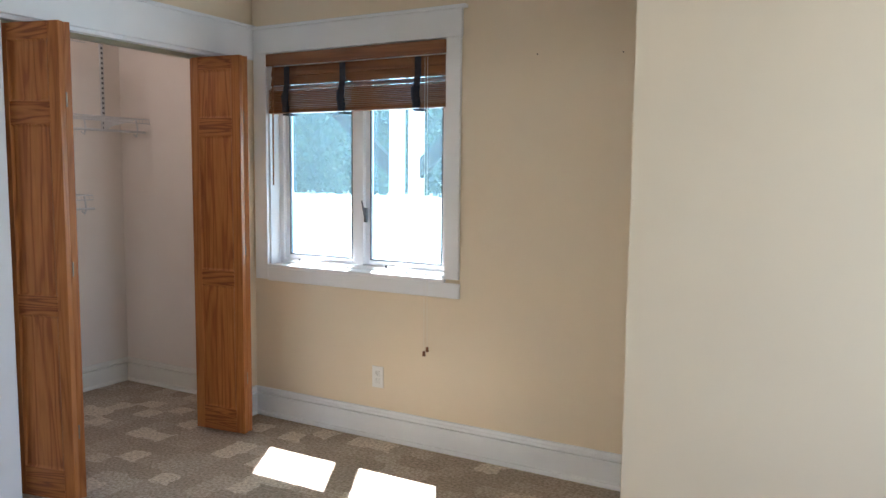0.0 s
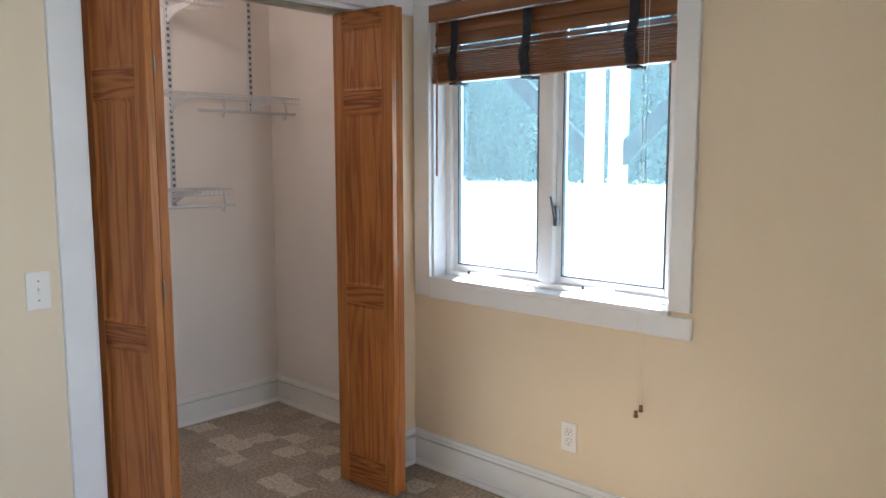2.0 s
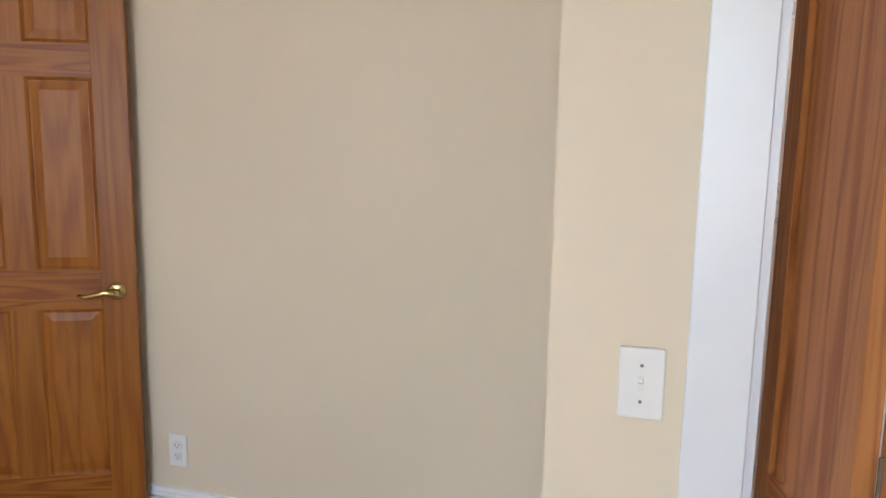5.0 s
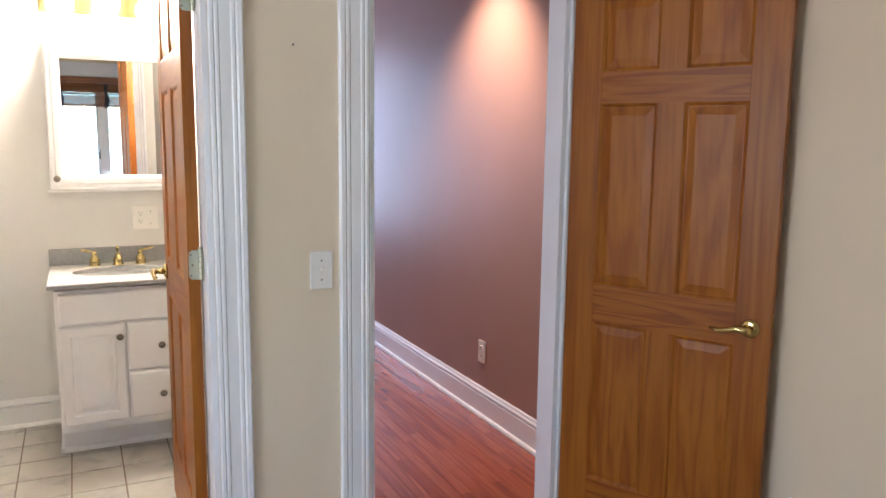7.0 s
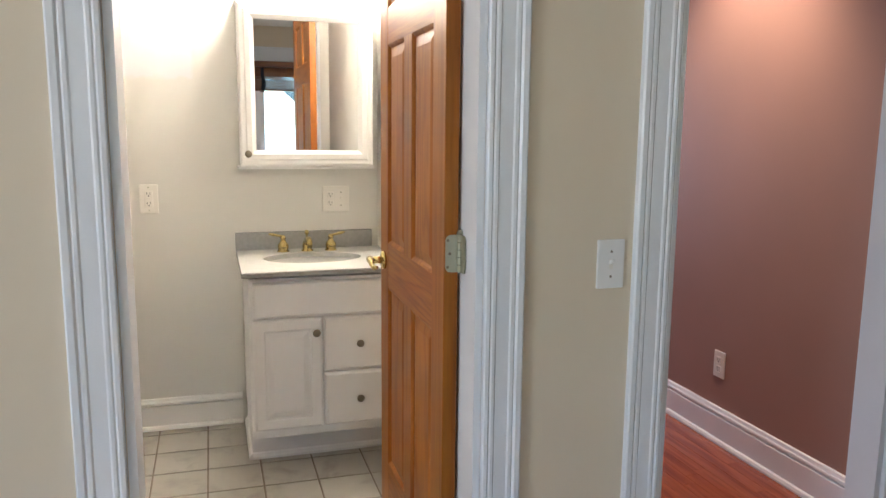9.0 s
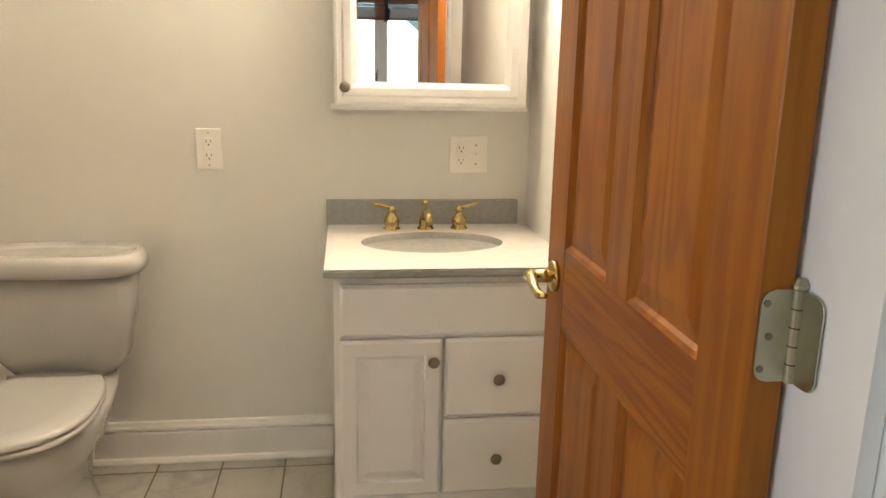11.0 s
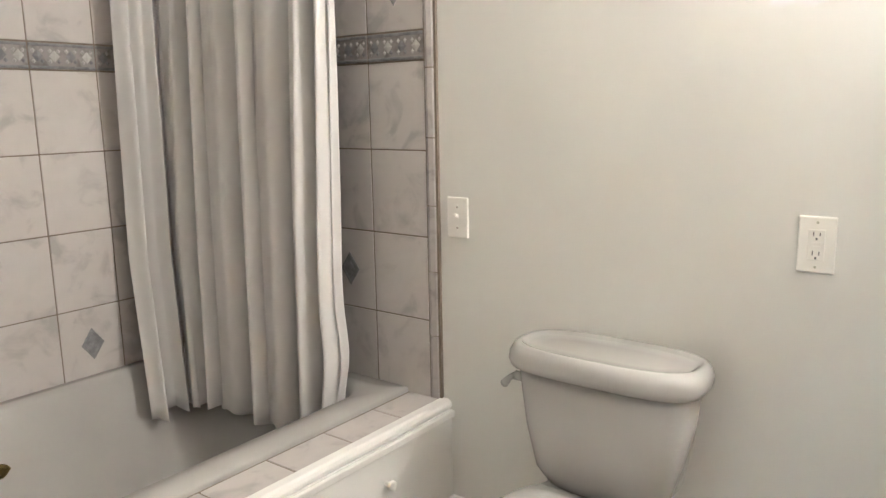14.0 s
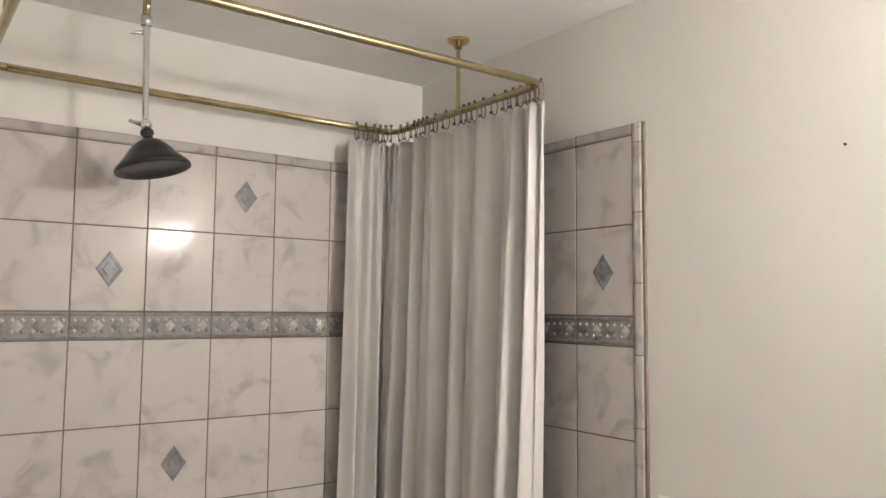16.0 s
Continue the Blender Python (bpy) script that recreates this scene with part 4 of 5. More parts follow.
def sink_top():
    ob = thing("sink", pose(0, 0, 0), "white cultured marble vanity top with grey oval basin and grey edge", "sink")
    x0, x1, y0, y1, z = VX0, 0.807, BY + 0.02, VY + 0.036, 0.811
    cx, cy, rx, ry = 0.505, -1.600, 0.205, 0.135
    n = 48
    bm = bmesh.new()
    rim, edge = [], []
    for k in range(n):
        a = 2 * math.pi * k / n
        c, s = math.cos(a), math.sin(a)
        rim.append(bm.verts.new((cx + rx * c, cy + ry * s, z)))
        t = min(((x1 - cx) / c if c > 1e-9 else (x0 - cx) / c if c < -1e-9 else 9), ((y1 - cy) / s if s > 1e-9 else (y0 - cy) / s if s < -1e-9 else 9))
        edge.append(bm.verts.new((cx + t * c, cy + t * s, z)))
    corners = [bm.verts.new((x, y, z)) for x, y in ((x1, y1), (x0, y1), (x0, y0), (x1, y0))]
    angs = [math.atan2(y - cy, x - cx) % (2 * math.pi) for x, y in ((x1, y1), (x0, y1), (x0, y0), (x1, y0))]
    for k in range(n):
        a0, a1 = 2 * math.pi * k / n, 2 * math.pi * (k + 1) / n
        mid = [c for c, a in zip(corners, angs) if a0 < a < a1]
        bm.faces.new([rim[k], edge[k], *mid, edge[(k + 1) % n], rim[(k + 1) % n]])
    part("deck", bm, TOPWHITE, ob)
    part("slab", box(x0, x1, BY + 0.001, y1, z - 0.020, z - 0.0185), GREYSTONE, ob)
    bm = box(x0, x1 + 0.002, y1 - 0.004, y1 + 0.002, z - 0.020, z - 0.003, 0.002)
    cuboid(bm, x1 - 0.003, x1 + 0.002, BY + 0.001, y1 - 0.004, z - 0.020, z - 0.003, 0.001)
    part("edge_band", bm, GREYSTONE, ob, "grey front edge")
    rings = []
    for k, (s, dz) in enumerate(((1.0, 0), (0.985, -0.006), (0.95, -0.03), (0.85, -0.075), (0.65, -0.11), (0.35, -0.125), (0.08, -0.13))):
        rings.append([(cx + rx * s * math.cos(2 * math.pi * i / n), cy + ry * s * math.sin(2 * math.pi * i / n), z + dz) for i in range(n)])
    bm = bmesh.new()
    vs = [[bm.verts.new(p) for p in r] for r in rings]
    for p, q in zip(vs, vs[1:]):
        for k in range(n):
            bm.faces.new((p[k], q[k], q[(k + 1) % n], p[(k + 1) % n]))
    bm.faces.new(vs[-1])
    basin = part("basin", bm, GREYSTONE, ob, "grey oval basin", True)
    d = lathe([(0.020, 0), (0.022, 0.003), (0.014, 0.004)], 20)
    bmesh.ops.translate(d, vec=(cx, cy, z - 0.129), verts=d.verts)
    part("drain", d, BRASS, basin, "brass drain", True)
    part("backsplash", box(x0 + 0.03, x1 + 0.004, BY + 0.001, BY + 0.021, z - 0.002, z + 0.078, 0.002), GREYSTONE, ob, "grey backsplash strip")


sink_top()


def faucet():
    ob = thing("faucet", pose(0.505, -1.785, 0.808), "polished brass widespread faucet with two lever handles on the vanity top", "faucet")
    bell = [(0.026, 0), (0.027, 0.006), (0.021, 0.010), (0.024, 0.022), (0.023, 0.034), (0.014, 0.046), (0.010, 0.056), (0.013, 0.062), (0.010, 0.070), (0.004, 0.076)]
    for s, toward in ((0.105, 1), (-0.105, -1)):
        b = lathe(bell, 24)
        bmesh.ops.translate(b, vec=(s, 0, 0), verts=b.verts)
        h = part("handle", b, BRASS, ob, "", True)
        bm = tube([(s, 0, 0.068), (s + toward * 0.018, 0.004, 0.074), (s + toward * 0.045, 0.006, 0.080), (s + toward * 0.062, 0.006, 0.084)], [0.006, 0.0055, 0.0065, 0.004], 10)
        part("lever", bm, BRASS, h, "", True)
    part("spout_base", lathe([(0.026, 0), (0.027, 0.006), (0.020, 0.012), (0.022, 0.026), (0.018, 0.042), (0.012, 0.052)], 24), BRASS, ob, "", True)
    bm = tube([(0, -0.002, 0.030), (0, 0.022, 0.052), (0, 0.055, 0.060), (0, 0.085, 0.052), (0, 0.098, 0.034)], [0.016, 0.016, 0.014, 0.013, 0.011], 14)
    part("spout", bm, BRASS, ob, "", True)
    bm = lathe([(0.004, 0.04), (0.004, 0.072), (0.009, 0.078), (0.010, 0.086), (0.005, 0.094)], 14)
    bmesh.ops.translate(bm, vec=(0, -0.012, 0), verts=bm.verts)
    part("lift_knob", bm, BRASS, ob, "", True)


faucet()


def medicine_cabinet():
    ob = thing("medicine_cabinet", pose(0, 0, 0), "white framed medicine cabinet with mirror door on the bathroom wall", "mirror cabinet")
    x0, x1, z0, z1, y = 0.205, 0.793, 1.175, 1.875, -1.745
    part("body", box(x0 + 0.012, x1 - 0.012, BY + 0.001, y, z0 + 0.012, z1 - 0.012, 0.001), CAB, ob)
    bm = box(x0, x1, BY + 0.001, y - 0.012, z0, z0 + 0.012, 0.002)
    part("moulding", bm, CAB, ob)
    part("moulding", box(x0, x1, BY + 0.001, y - 0.012, z1 - 0.012, z1, 0.002), CAB, ob)
    prof = [(0, 0), (0.016, 0.0), (0.020, 0.008), (0.020, 0.022), (0.024, 0.028), (0.024, 0.048), (0.018, 0.056), (0.012, 0.064), (0, 0.068)]
    fx0, fx1, fz0, fz1 = x0 + 0.012, x1 - 0.012, z0 + 0.016, z1 - 0.016
    bm = bmesh.new()
    rings = []
    for (cx, cz), (dx, dz) in zip(((fx0, fz0), (fx1, fz0), (fx1, fz1), (fx0, fz1)), ((1, 1), (-1, 1), (-1, -1), (1, -1))):
        rings.append([bm.verts.new((cx + dx * v, y + u, cz + dz * v)) for u, v in prof])
    m = len(prof)
    for a in range(4):
        p, q = rings[a], rings[(a + 1) % 4]
        for k in range(m):
            bm.faces.new((p[k], p[(k + 1) % m], q[(k + 1) % m], q[k]))
    bmesh.ops.recalc_face_normals(bm, faces=bm.faces)
    door = part("mirror_door", bm, CAB, ob)
    part("mirror", box(fx0 + 0.066, fx1 - 0.066, y + 0.004, y + 0.011, fz0 + 0.066, fz1 - 0.066), MIRROR, door, "plain mirror glass")
    cab_knob(fx1 - 0.030, y + 0.024, fz0 + 0.050, door)


medicine_cabinet()


def vanity_light():
    ob = thing("vanity_light", pose(0.50, BY, 2.06), "wall light bar with three lit frosted globes above the mirror cabinet", "wall lamp")
    part("back_plate", box(-0.29, 0.29, 0.0, 0.03, -0.05, 0.05, 0.006, 2), BRASS, ob)
    for x in (-0.20, 0.0, 0.20):
        part("socket_cup", tube([(x, 0.03, 0), (x, 0.07, 0)], [0.03, 0.026], 16), BRASS, ob)
        r = 0.058
        bm = bmesh.new()
        bmesh.ops.create_uvsphere(bm, u_segments=24, v_segments=14, radius=r, matrix=Matrix.Translation((x, 0.125, 0)))
        g = part("globe", bm, GLOBE, ob, "lit frosted glass globe", True)
        g.visible_shadow = False


vanity_light()


# ---- toilet ----
def stadium(cx, y0, y1, w, z, n=40, power=2.6, front=0.0):
    """A rounded plan outline between y0 and y1."""
    cy, ry, rx = (y0 + y1) / 2, (y1 - y0) / 2, w / 2
    out = []
    for k in range(n):
        a = 2 * math.pi * k / n
        c, s = math.cos(a), math.sin(a)
        x = rx * math.copysign(abs(c) ** (2 / power), c)
        y = ry * math.copysign(abs(s) ** (2 / power), s)
        x *= 1 - front * max(0.0, y / ry)
        out.append((cx + x, cy + y, z))
    return out


def bowl_outline(cx, yb, yf, w, z, n=48, back=0.62):
    """A seat outline: squarish at the back, round at the front."""
    out = []
    L = yf - yb
    ym = yb + L * 0.52
    for k in range(n):
        a = 2 * math.pi * k / n
        c, s = math.cos(a), math.sin(a)
        if s >= 0:
            x, y = w / 2 * c, ym + (yf - ym) * s
        else:
            p = math.atan2(-s, abs(c)) / (math.pi / 2)
            f = min(p / 0.75, 1)
            x = math.copysign(w / 2 * (1 - (1 - back) * f ** 1.9) * min(1, (1 - p) / 0.25), c)
            y = ym - (ym - yb) * math.sin(f * math.pi / 2) ** 0.9
        out.append((cx + x, y, z))
    return out


def toilet():
    cx = 1.588
    ob = thing("toilet", pose(0, 0, 0), "white two-piece toilet with closed lid standing against the bathroom wall", "toilet")
    yb = BY + 0.012
    rings = [stadium(cx, yb + 0.01, -1.70, 0.25, 0.385, 40, 3.2), stadium(cx, yb + 0.004, -1.685, 0.315, 0.40, 40, 3.4), stadium(cx, yb, -1.672, 0.365, 0.44, 40, 3.8), stadium(cx, yb, -1.662, 0.408, 0.55, 40, 4.2), stadium(cx, yb, -1.655, 0.440, 0.70, 40, 4.4)]
    part("tank", loft(rings), CERAMIC, ob, "", True)
    rings = [stadium(cx, yb - 0.002, -1.648, 0.455, 0.697, 48, 3.6), stadium(cx, yb - 0.006, -1.636, 0.494, 0.704, 48, 3.4), stadium(cx, yb - 0.006, -1.630, 0.506, 0.722, 48, 3.2), stadium(cx, yb - 0.006, -1.632, 0.504, 0.742, 48, 3.0),
             stadium(cx, yb - 0.004, -1.642, 0.484, 0.760, 48, 2.9), stadium(cx, yb + 0.002, -1.652, 0.462, 0.763, 48, 2.9), stadium(cx, yb + 0.010, -1.660, 0.448, 0.7615, 48, 2.9), stadium(cx, yb + 0.014, -1.665, 0.438, 0.756, 48, 2.9), stadium(cx, yb + 0.022, -1.675, 0.415, 0.7525, 48, 2.9), stadium(cx, yb + 0.05, -1.71, 0.34, 0.752, 48, 2.9)]
    part("tank_lid", loft(rings), CERAMIC, ob, "glossy white rounded tank lid", True)
    rings = [stadium(cx, -1.74, -1.30, 0.215, 0.0, 48, 2.6), stadium(cx, -1.74, -1.30, 0.210, 0.03, 48, 2.6), stadium(cx, -1.73, -1.36, 0.185, 0.06, 48, 2.4), stadium(cx, -1.73, -1.36, 0.19, 0.15, 48, 2.4),
             bowl_outline(cx, -1.76, -1.28, 0.27, 0.24), bowl_outline(cx, -1.80, -1.225, 0.335, 0.31, back=0.4), bowl_outline(cx, -1.82, -1.205, 0.352, 0.355, back=0.4), bowl_outline(cx, -1.83, -1.203, 0.352, 0.384, back=0.4)]
    part("bowl", loft(rings), CERAMIC, ob, "", True)
    s = part("seat", loft([bowl_outline(cx, -1.64, -1.197, 0.352, 0.3845), bowl_outline(cx, -1.642, -1.193, 0.360, 0.390), bowl_outline(cx, -1.642, -1.193, 0.360, 0.398), bowl_outline(cx, -1.64, -1.198, 0.352, 0.402)]), CERAMIC, ob, "", True)
    part("lid", loft([bowl_outline(cx, -1.64, -1.200, 0.350, 0.404), bowl_outline(cx, -1.642, -1.195, 0.360, 0.408), bowl_outline(cx, -1.642, -1.196, 0.358, 0.418), bowl_outline(cx, -1.638, -1.206, 0.340, 0.424), bowl_outline(cx, -1.60, -1.26, 0.22, 0.427), bowl_outline(cx, -1.50, -1.36, 0.06, 0.428)]), CERAMIC, ob, "white closed toilet lid", True)
    for s_ in (-0.075, 0.075):
        part("seat_hinge", tube([(cx + s_ - 0.022, -1.652, 0.402), (cx + s_ + 0.022, -1.652, 0.402)], 0.012, 12), CERAMIC, ob, "", True)
    bm = tube([(cx + 0.208, -1.70, 0.668), (cx + 0.228, -1.70, 0.668)], [0.012, 0.013], 14)
    tube([(cx + 0.231, -1.704, 0.668), (cx + 0.234, -1.680, 0.667), (cx + 0.232, -1.650, 0.660)], [0.009, 0.008, 0.011], 10, bm)
    part("flush_lever", bm, CERAMIC, ob, "white flush lever", True)
    for s_ in (-0.1, 0.1):
        bm = lathe([(0.014, 0), (0.014, 0.01), (0.006, 0.018)], 14)
        bmesh.ops.translate(bm, vec=(cx + s_, -1.52, 0.001), verts=bm.verts)
        part("bolt_cap", bm, CERAMIC, ob, "", True)
    return ob


toilet()


# ---- tub ----
def tub():
    ob = thing("bathtub", pose(0, 0, 0), "white built-in bathtub behind a tiled ledge and painted skirt", "bathtub")
    y0, y1 = BY + 0.003, -0.098
    x0, x1 = 2.316, BX1 - 0.004
    zr = 0.478
    bm = bmesh.new()
    def ring(ix0, ix1, iy0, iy1, z, r, n=8):
        out = []
        for (cx, cy), a0 in zip(((ix1 - r, iy1 - r), (ix0 + r, iy1 - r), (ix0 + r, iy0 + r), (ix1 - r, iy0 + r)), (0, 90, 180, 270)):
            for k in range(n + 1):
                a = radians(a0 + 90 * k / n)
                out.append((cx + r * math.cos(a), cy + r * math.sin(a), z))
        return out
    rings = [ring(x0, x1, y0, y1, 0.36, 0.008), ring(x0, x1, y0, y1, zr - 0.010, 0.008), ring(x0 + 0.004, x1 - 0.002, y0 + 0.002, y1 - 0.002, zr, 0.008),
             ring(x0 + 0.098, x1 - 0.05, y0 + 0.10, y1 - 0.08, zr - 0.001, 0.09), ring(x0 + 0.11, x1 - 0.062, y0 + 0.115, y1 - 0.095, zr - 0.012, 0.09), ring(x0 + 0.135, x1 - 0.085, y0 + 0.15, y1 - 0.11, zr - 0.17, 0.09),
             ring(x0 + 0.16, x1 - 0.115, y0 + 0.18, y1 - 0.12, zr - 0.18, 0.10), ring(x0 + 0.19, x1 - 0.14, y0 + 0.26, y1 - 0.14, 0.10, 0.12), ring(x0 + 0.28, x1 - 0.22, y0 + 0.36, y1 - 0.24, 0.07, 0.12)]
    vs = [[bm.verts.new(p) for p in r] for r in rings]
    n = len(vs[0])
    for p, q in zip(vs, vs[1:]):
        for k in range(n):
            bm.faces.new((p[k], p[(k + 1) % n], q[(k + 1) % n], q[k]))
    bm.faces.new(vs[-1])
    bmesh.ops.recalc_face_normals(bm, faces=bm.faces)
    part("shell", bm, TUB, ob, "", True)
    o = lathe([(0.035, 0), (0.036, 0.004), (0.028, 0.010), (0.010, 0.012)], 24, "x")
    bmesh.ops.transform(o, matrix=Matrix.Translation((x1 - 0.105, -0.98, 0.29)) @ Matrix.Rotation(math.pi, 4, "Z"), verts=o.verts)
    part("overflow_plate", o, BRASS, ob, "round brass overflow plate", True)
    part("skirt", box(2.152, 2.17, BY + 0.001, y1, 0.0, 0.437), TRIMB, ob, "white painted skirt panel")
    bm = moulding([(0, 0), (0.030, 0), (0.036, 0.006), (0.038, 0.016), (0.034, 0.026), (0.026, 0.031), (0, 0.031)], (2.19, BY + 0.001, 0.4375), (2.19, y1, 0.4375), (-1, 0, 0), (0, 0, 1))
    cuboid(bm, 2.140, 2.152, BY + 0.001, y1, 0.415, 0.437, 0.003)
    part("cap_rail", bm, TRIMB, ob, "white rounded cap rail")
    part("ledge_bed", box(2.171, 2.315, BY + 0.001, y1, 0.38, 0.4615), GROUT, ob, "grey grout bed of the ledge")
    k = lathe([(0.006, 0), (0.006, 0.012), (0.014, 0.018), (0.015, 0.026), (0.008, 0.032)], 18, "x")
    bmesh.ops.transform(k, matrix=Matrix.Translation((2.152, -1.560, 0.325)) @ Matrix.Rotation(math.pi, 4, "Z"), verts=k.verts)
    part("access_knob", k, TRIMB, ob, "small white knob on the skirt", True)
    for n_ in range(10):
        ya, yb_ = max(-1.889 + n_ * 0.2045, BY + 0.008), min(-1.889 + (n_ + 1) * 0.2045 - 0.005, y1)
        if yb_ - ya > 0.02:
            part("tile", box(2.192, 2.308, ya, yb_, 0.452, 0.464, 0.0015), WTILE, ob)


tub()

# ---- wall tiles ----
ROWS_Z = [(0.4625, 0.709), (0.7125, 0.967), (0.971, 1.225), (1.229, 1.484), (1.574, 1.829), (1.833, 2.086)]
COLS_X = [(2.226, 2.439), (2.443, 2.654), (2.658, 2.869), (2.873, 3.084), (3.088, 3.281)]
COLS_Y = [(-1.865, -1.680), (-1.676, -1.466), (-1.462, -1.252), (-1.248, -1.040), (-1.036, -0.828), (-0.824, -0.615), (-0.611, -0.402), (-0.398, -0.190)]
bath_wall = structure("tile_surround", box(2.183, 3.289, BY, BY + 0.0105, 0.458, 2.121), GROUT, "glazed marble-look tile surround over the bathtub")
part("grout_bed", box(BX1 - 0.0105, BX1, BY + 0.0105, -0.100, 0.458, 2.121), GROUT, bath_wall, "grey brown grout bed")


def band(parent, a, b, on_x):
    """A relief border piece with woven diamonds."""
    L = b - a
    z0, z1 = 1.489, 1.569
    def put(bm, u0, u1, d0, d1, w0, w1, **k):
        if on_x:
            return cuboid(bm, u0, u1, BY + d0, BY + d1, w0, w1, **k)
        return cuboid(bm, BX1 - d1, BX1 - d0, u0, u1, w0, w1, **k)
    bm = bmesh.new()
    put(bm, a, b, 0.004, 0.0125, z0, z1, bevel=0.0012)
    tile = part("border_tile", bm, BANDT, parent, "grey relief border tile")
    bm = bmesh.new()
    put(bm, a + 0.001, b - 0.001, 0.012, 0.0165, z0 + 0.002, z0 + 0.010, bevel=0.0015)
    put(bm, a + 0.001, b - 0.001, 0.012, 0.0165, z1 - 0.010, z1 - 0.002, bevel=0.0015)
    lights = bmesh.new()
    n = max(1, round(L / 0.052))
    step = L / n
    for k in range(n):
        c = a + (k + 0.5) * step
        zc = (z0 + z1) / 2
        for du, dz, s, target in ((0, 0, 0.019, bm if k % 2 else lights), (-0.013, 0.016, 0.008, lights), (0.013, -0.016, 0.008, lights), (-0.013, -0.016, 0.008, bm), (0.013, 0.016, 0.008, lights)):
            pts = [(c + du, zc + dz + s * 1.1), (c + du + s, zc + dz), (c + du, zc + dz - s * 1.1), (c + du - s, zc + dz)]
            lo = [target.verts.new((u, BY + 0.012, w) if on_x else (BX1 - 0.012, u, w)) for u, w in pts]
            top = target.verts.new((c + du, BY + 0.0165, zc + dz) if on_x else (BX1 - 0.0165, c + du, zc + dz))
            for i in range(4):
                target.faces.new((lo[i], lo[(i + 1) % 4], top))
    for b_ in (bm, lights):
        bmesh.ops.recalc_face_normals(b_, faces=b_.faces)
    part("relief", bm, DIAM, tile)
    part("relief", lights, BANDL, tile)


def diamond(parent, u, z, on_x, s=0.040):
    bm = bmesh.new()
    rings = []
    for k, d in ((1, 0.0122), (1, 0.0140), (0.78, 0.0150), (0.72, 0.0135), (0.5, 0.0135), (0.45, 0.0150)):
        pts = [(u, z + s * 1.38 * k), (u + s * k, z), (u, z - s * 1.38 * k), (u - s * k, z)]
        rings.append([bm.verts.new((p, BY + d, w) if on_x else (BX1 - d, p, w)) for p, w in pts])
    for p, q in zip(rings, rings[1:]):
        for k in range(4):
            bm.faces.new((p[k], p[(k + 1) % 4], q[(k + 1) % 4], q[k]))
    bm.faces.new(rings[-1])
    bmesh.ops.recalc_face_normals(bm, faces=bm.faces)
    part("diamond_tile", bm, DIAM, parent, "grey relief diamond set in a tile")


for mesh_cols, on_x in ((COLS_X, True), (COLS_Y, False)):
    for a, b in mesh_cols:
        for z_a, z_b in ROWS_Z:
            bm = box(a, b, BY + 0.004, BY + 0.0125, z_a, z_b, 0.0013) if on_x else box(BX1 - 0.0125, BX1 - 0.004, a, b, z_a, z_b, 0.0013)
            part("wall_tile", bm, WTILE, bath_wall)
for a, b in COLS_X:
    band(bath_wall, a, b, True)
for a, b in COLS_Y:
    band(bath_wall, a, b, False)
for u, z in ((2.332, 1.70), (2.548, 0.838), (2.978, 1.70)):
    diamond(bath_wall, u, z, True)
for u, z in ((-0.719, 1.70), (-1.144, 1.96), (-0.932, 1.098), (-1.357, 0.585), (-0.30, 0.838)):
    diamond(bath_wall, u, z, False)
# edge trim pieces
z = 0.466
while z < 2.11:
    z2 = min(z + 0.2, 2.122)
    bm = moulding([(0, 0), (0, 0.006), (0.010, 0.014), (0.026, 0.017), (0.036, 0.014), (0.038, 0.0)], (2.185, BY, z), (2.185, BY, z2 - 0.003), (1, 0, 0), (0, 1, 0))
    part("edge_tile", bm, CAPT, bath_wall)
    z = z2
for a, b in COLS_X:
    part("cap_tile", box(a, b, BY + 0.003, BY + 0.0145, 2.090, 2.121, 0.004), CAPT, bath_wall)
for a, b in COLS_Y:
    part("cap_tile", box(BX1 - 0.0145, BX1 - 0.003, a, b, 2.090, 2.121, 0.004), CAPT, bath_wall)


# ---- curtain rod, curtain, shower ----
def curtain_rod():
    ob = thing("curtain_rod", pose(2.78, -1.66, H), "brass rectangular shower curtain rod hung from the ceiling", "curtain rod")
    o = Vector((2.78, -1.66, H))
    x0, x1, y0, y1, z = 2.388, 3.185, -1.672, -0.36, 2.240
    def corner(cx, cy, a0, r=0.05, n=6):
        return [(cx + r * math.cos(radians(a0 + 90 * k / n)), cy + r * math.sin(radians(a0 + 90 * k / n)), z) for k in range(n + 1)]
    pts = corner(x1 - 0.05, y1 - 0.05, 0) + corner(x0 + 0.05, y1 - 0.05, 90) + corner(x0 + 0.05, y0 + 0.05, 180) + corner(x1 - 0.05, y0 + 0.05, 270)
    pts.append(pts[0])
    part("rail", tube([Vector(p) - o for p in pts], 0.0115, 12), RODBRASS, ob, "", True)
    for x, y in ((2.78, -1.665), (2.78, -0.36)):
        d = Vector((x, y, 0)) - Vector((o.x, o.y, 0))
        part("stay", tube([d + Vector((0, 0, z - H)), d + Vector((0, 0, -0.004))], 0.007, 10), RODBRASS, ob)
        bm = lathe([(0.012, -0.03), (0.016, -0.018), (0.034, -0.010), (0.038, 0.0)], 20)
        bmesh.ops.translate(bm, vec=d, verts=bm.verts)
        part("flange", bm, BRASS, ob, "", True)


curtain_rod()


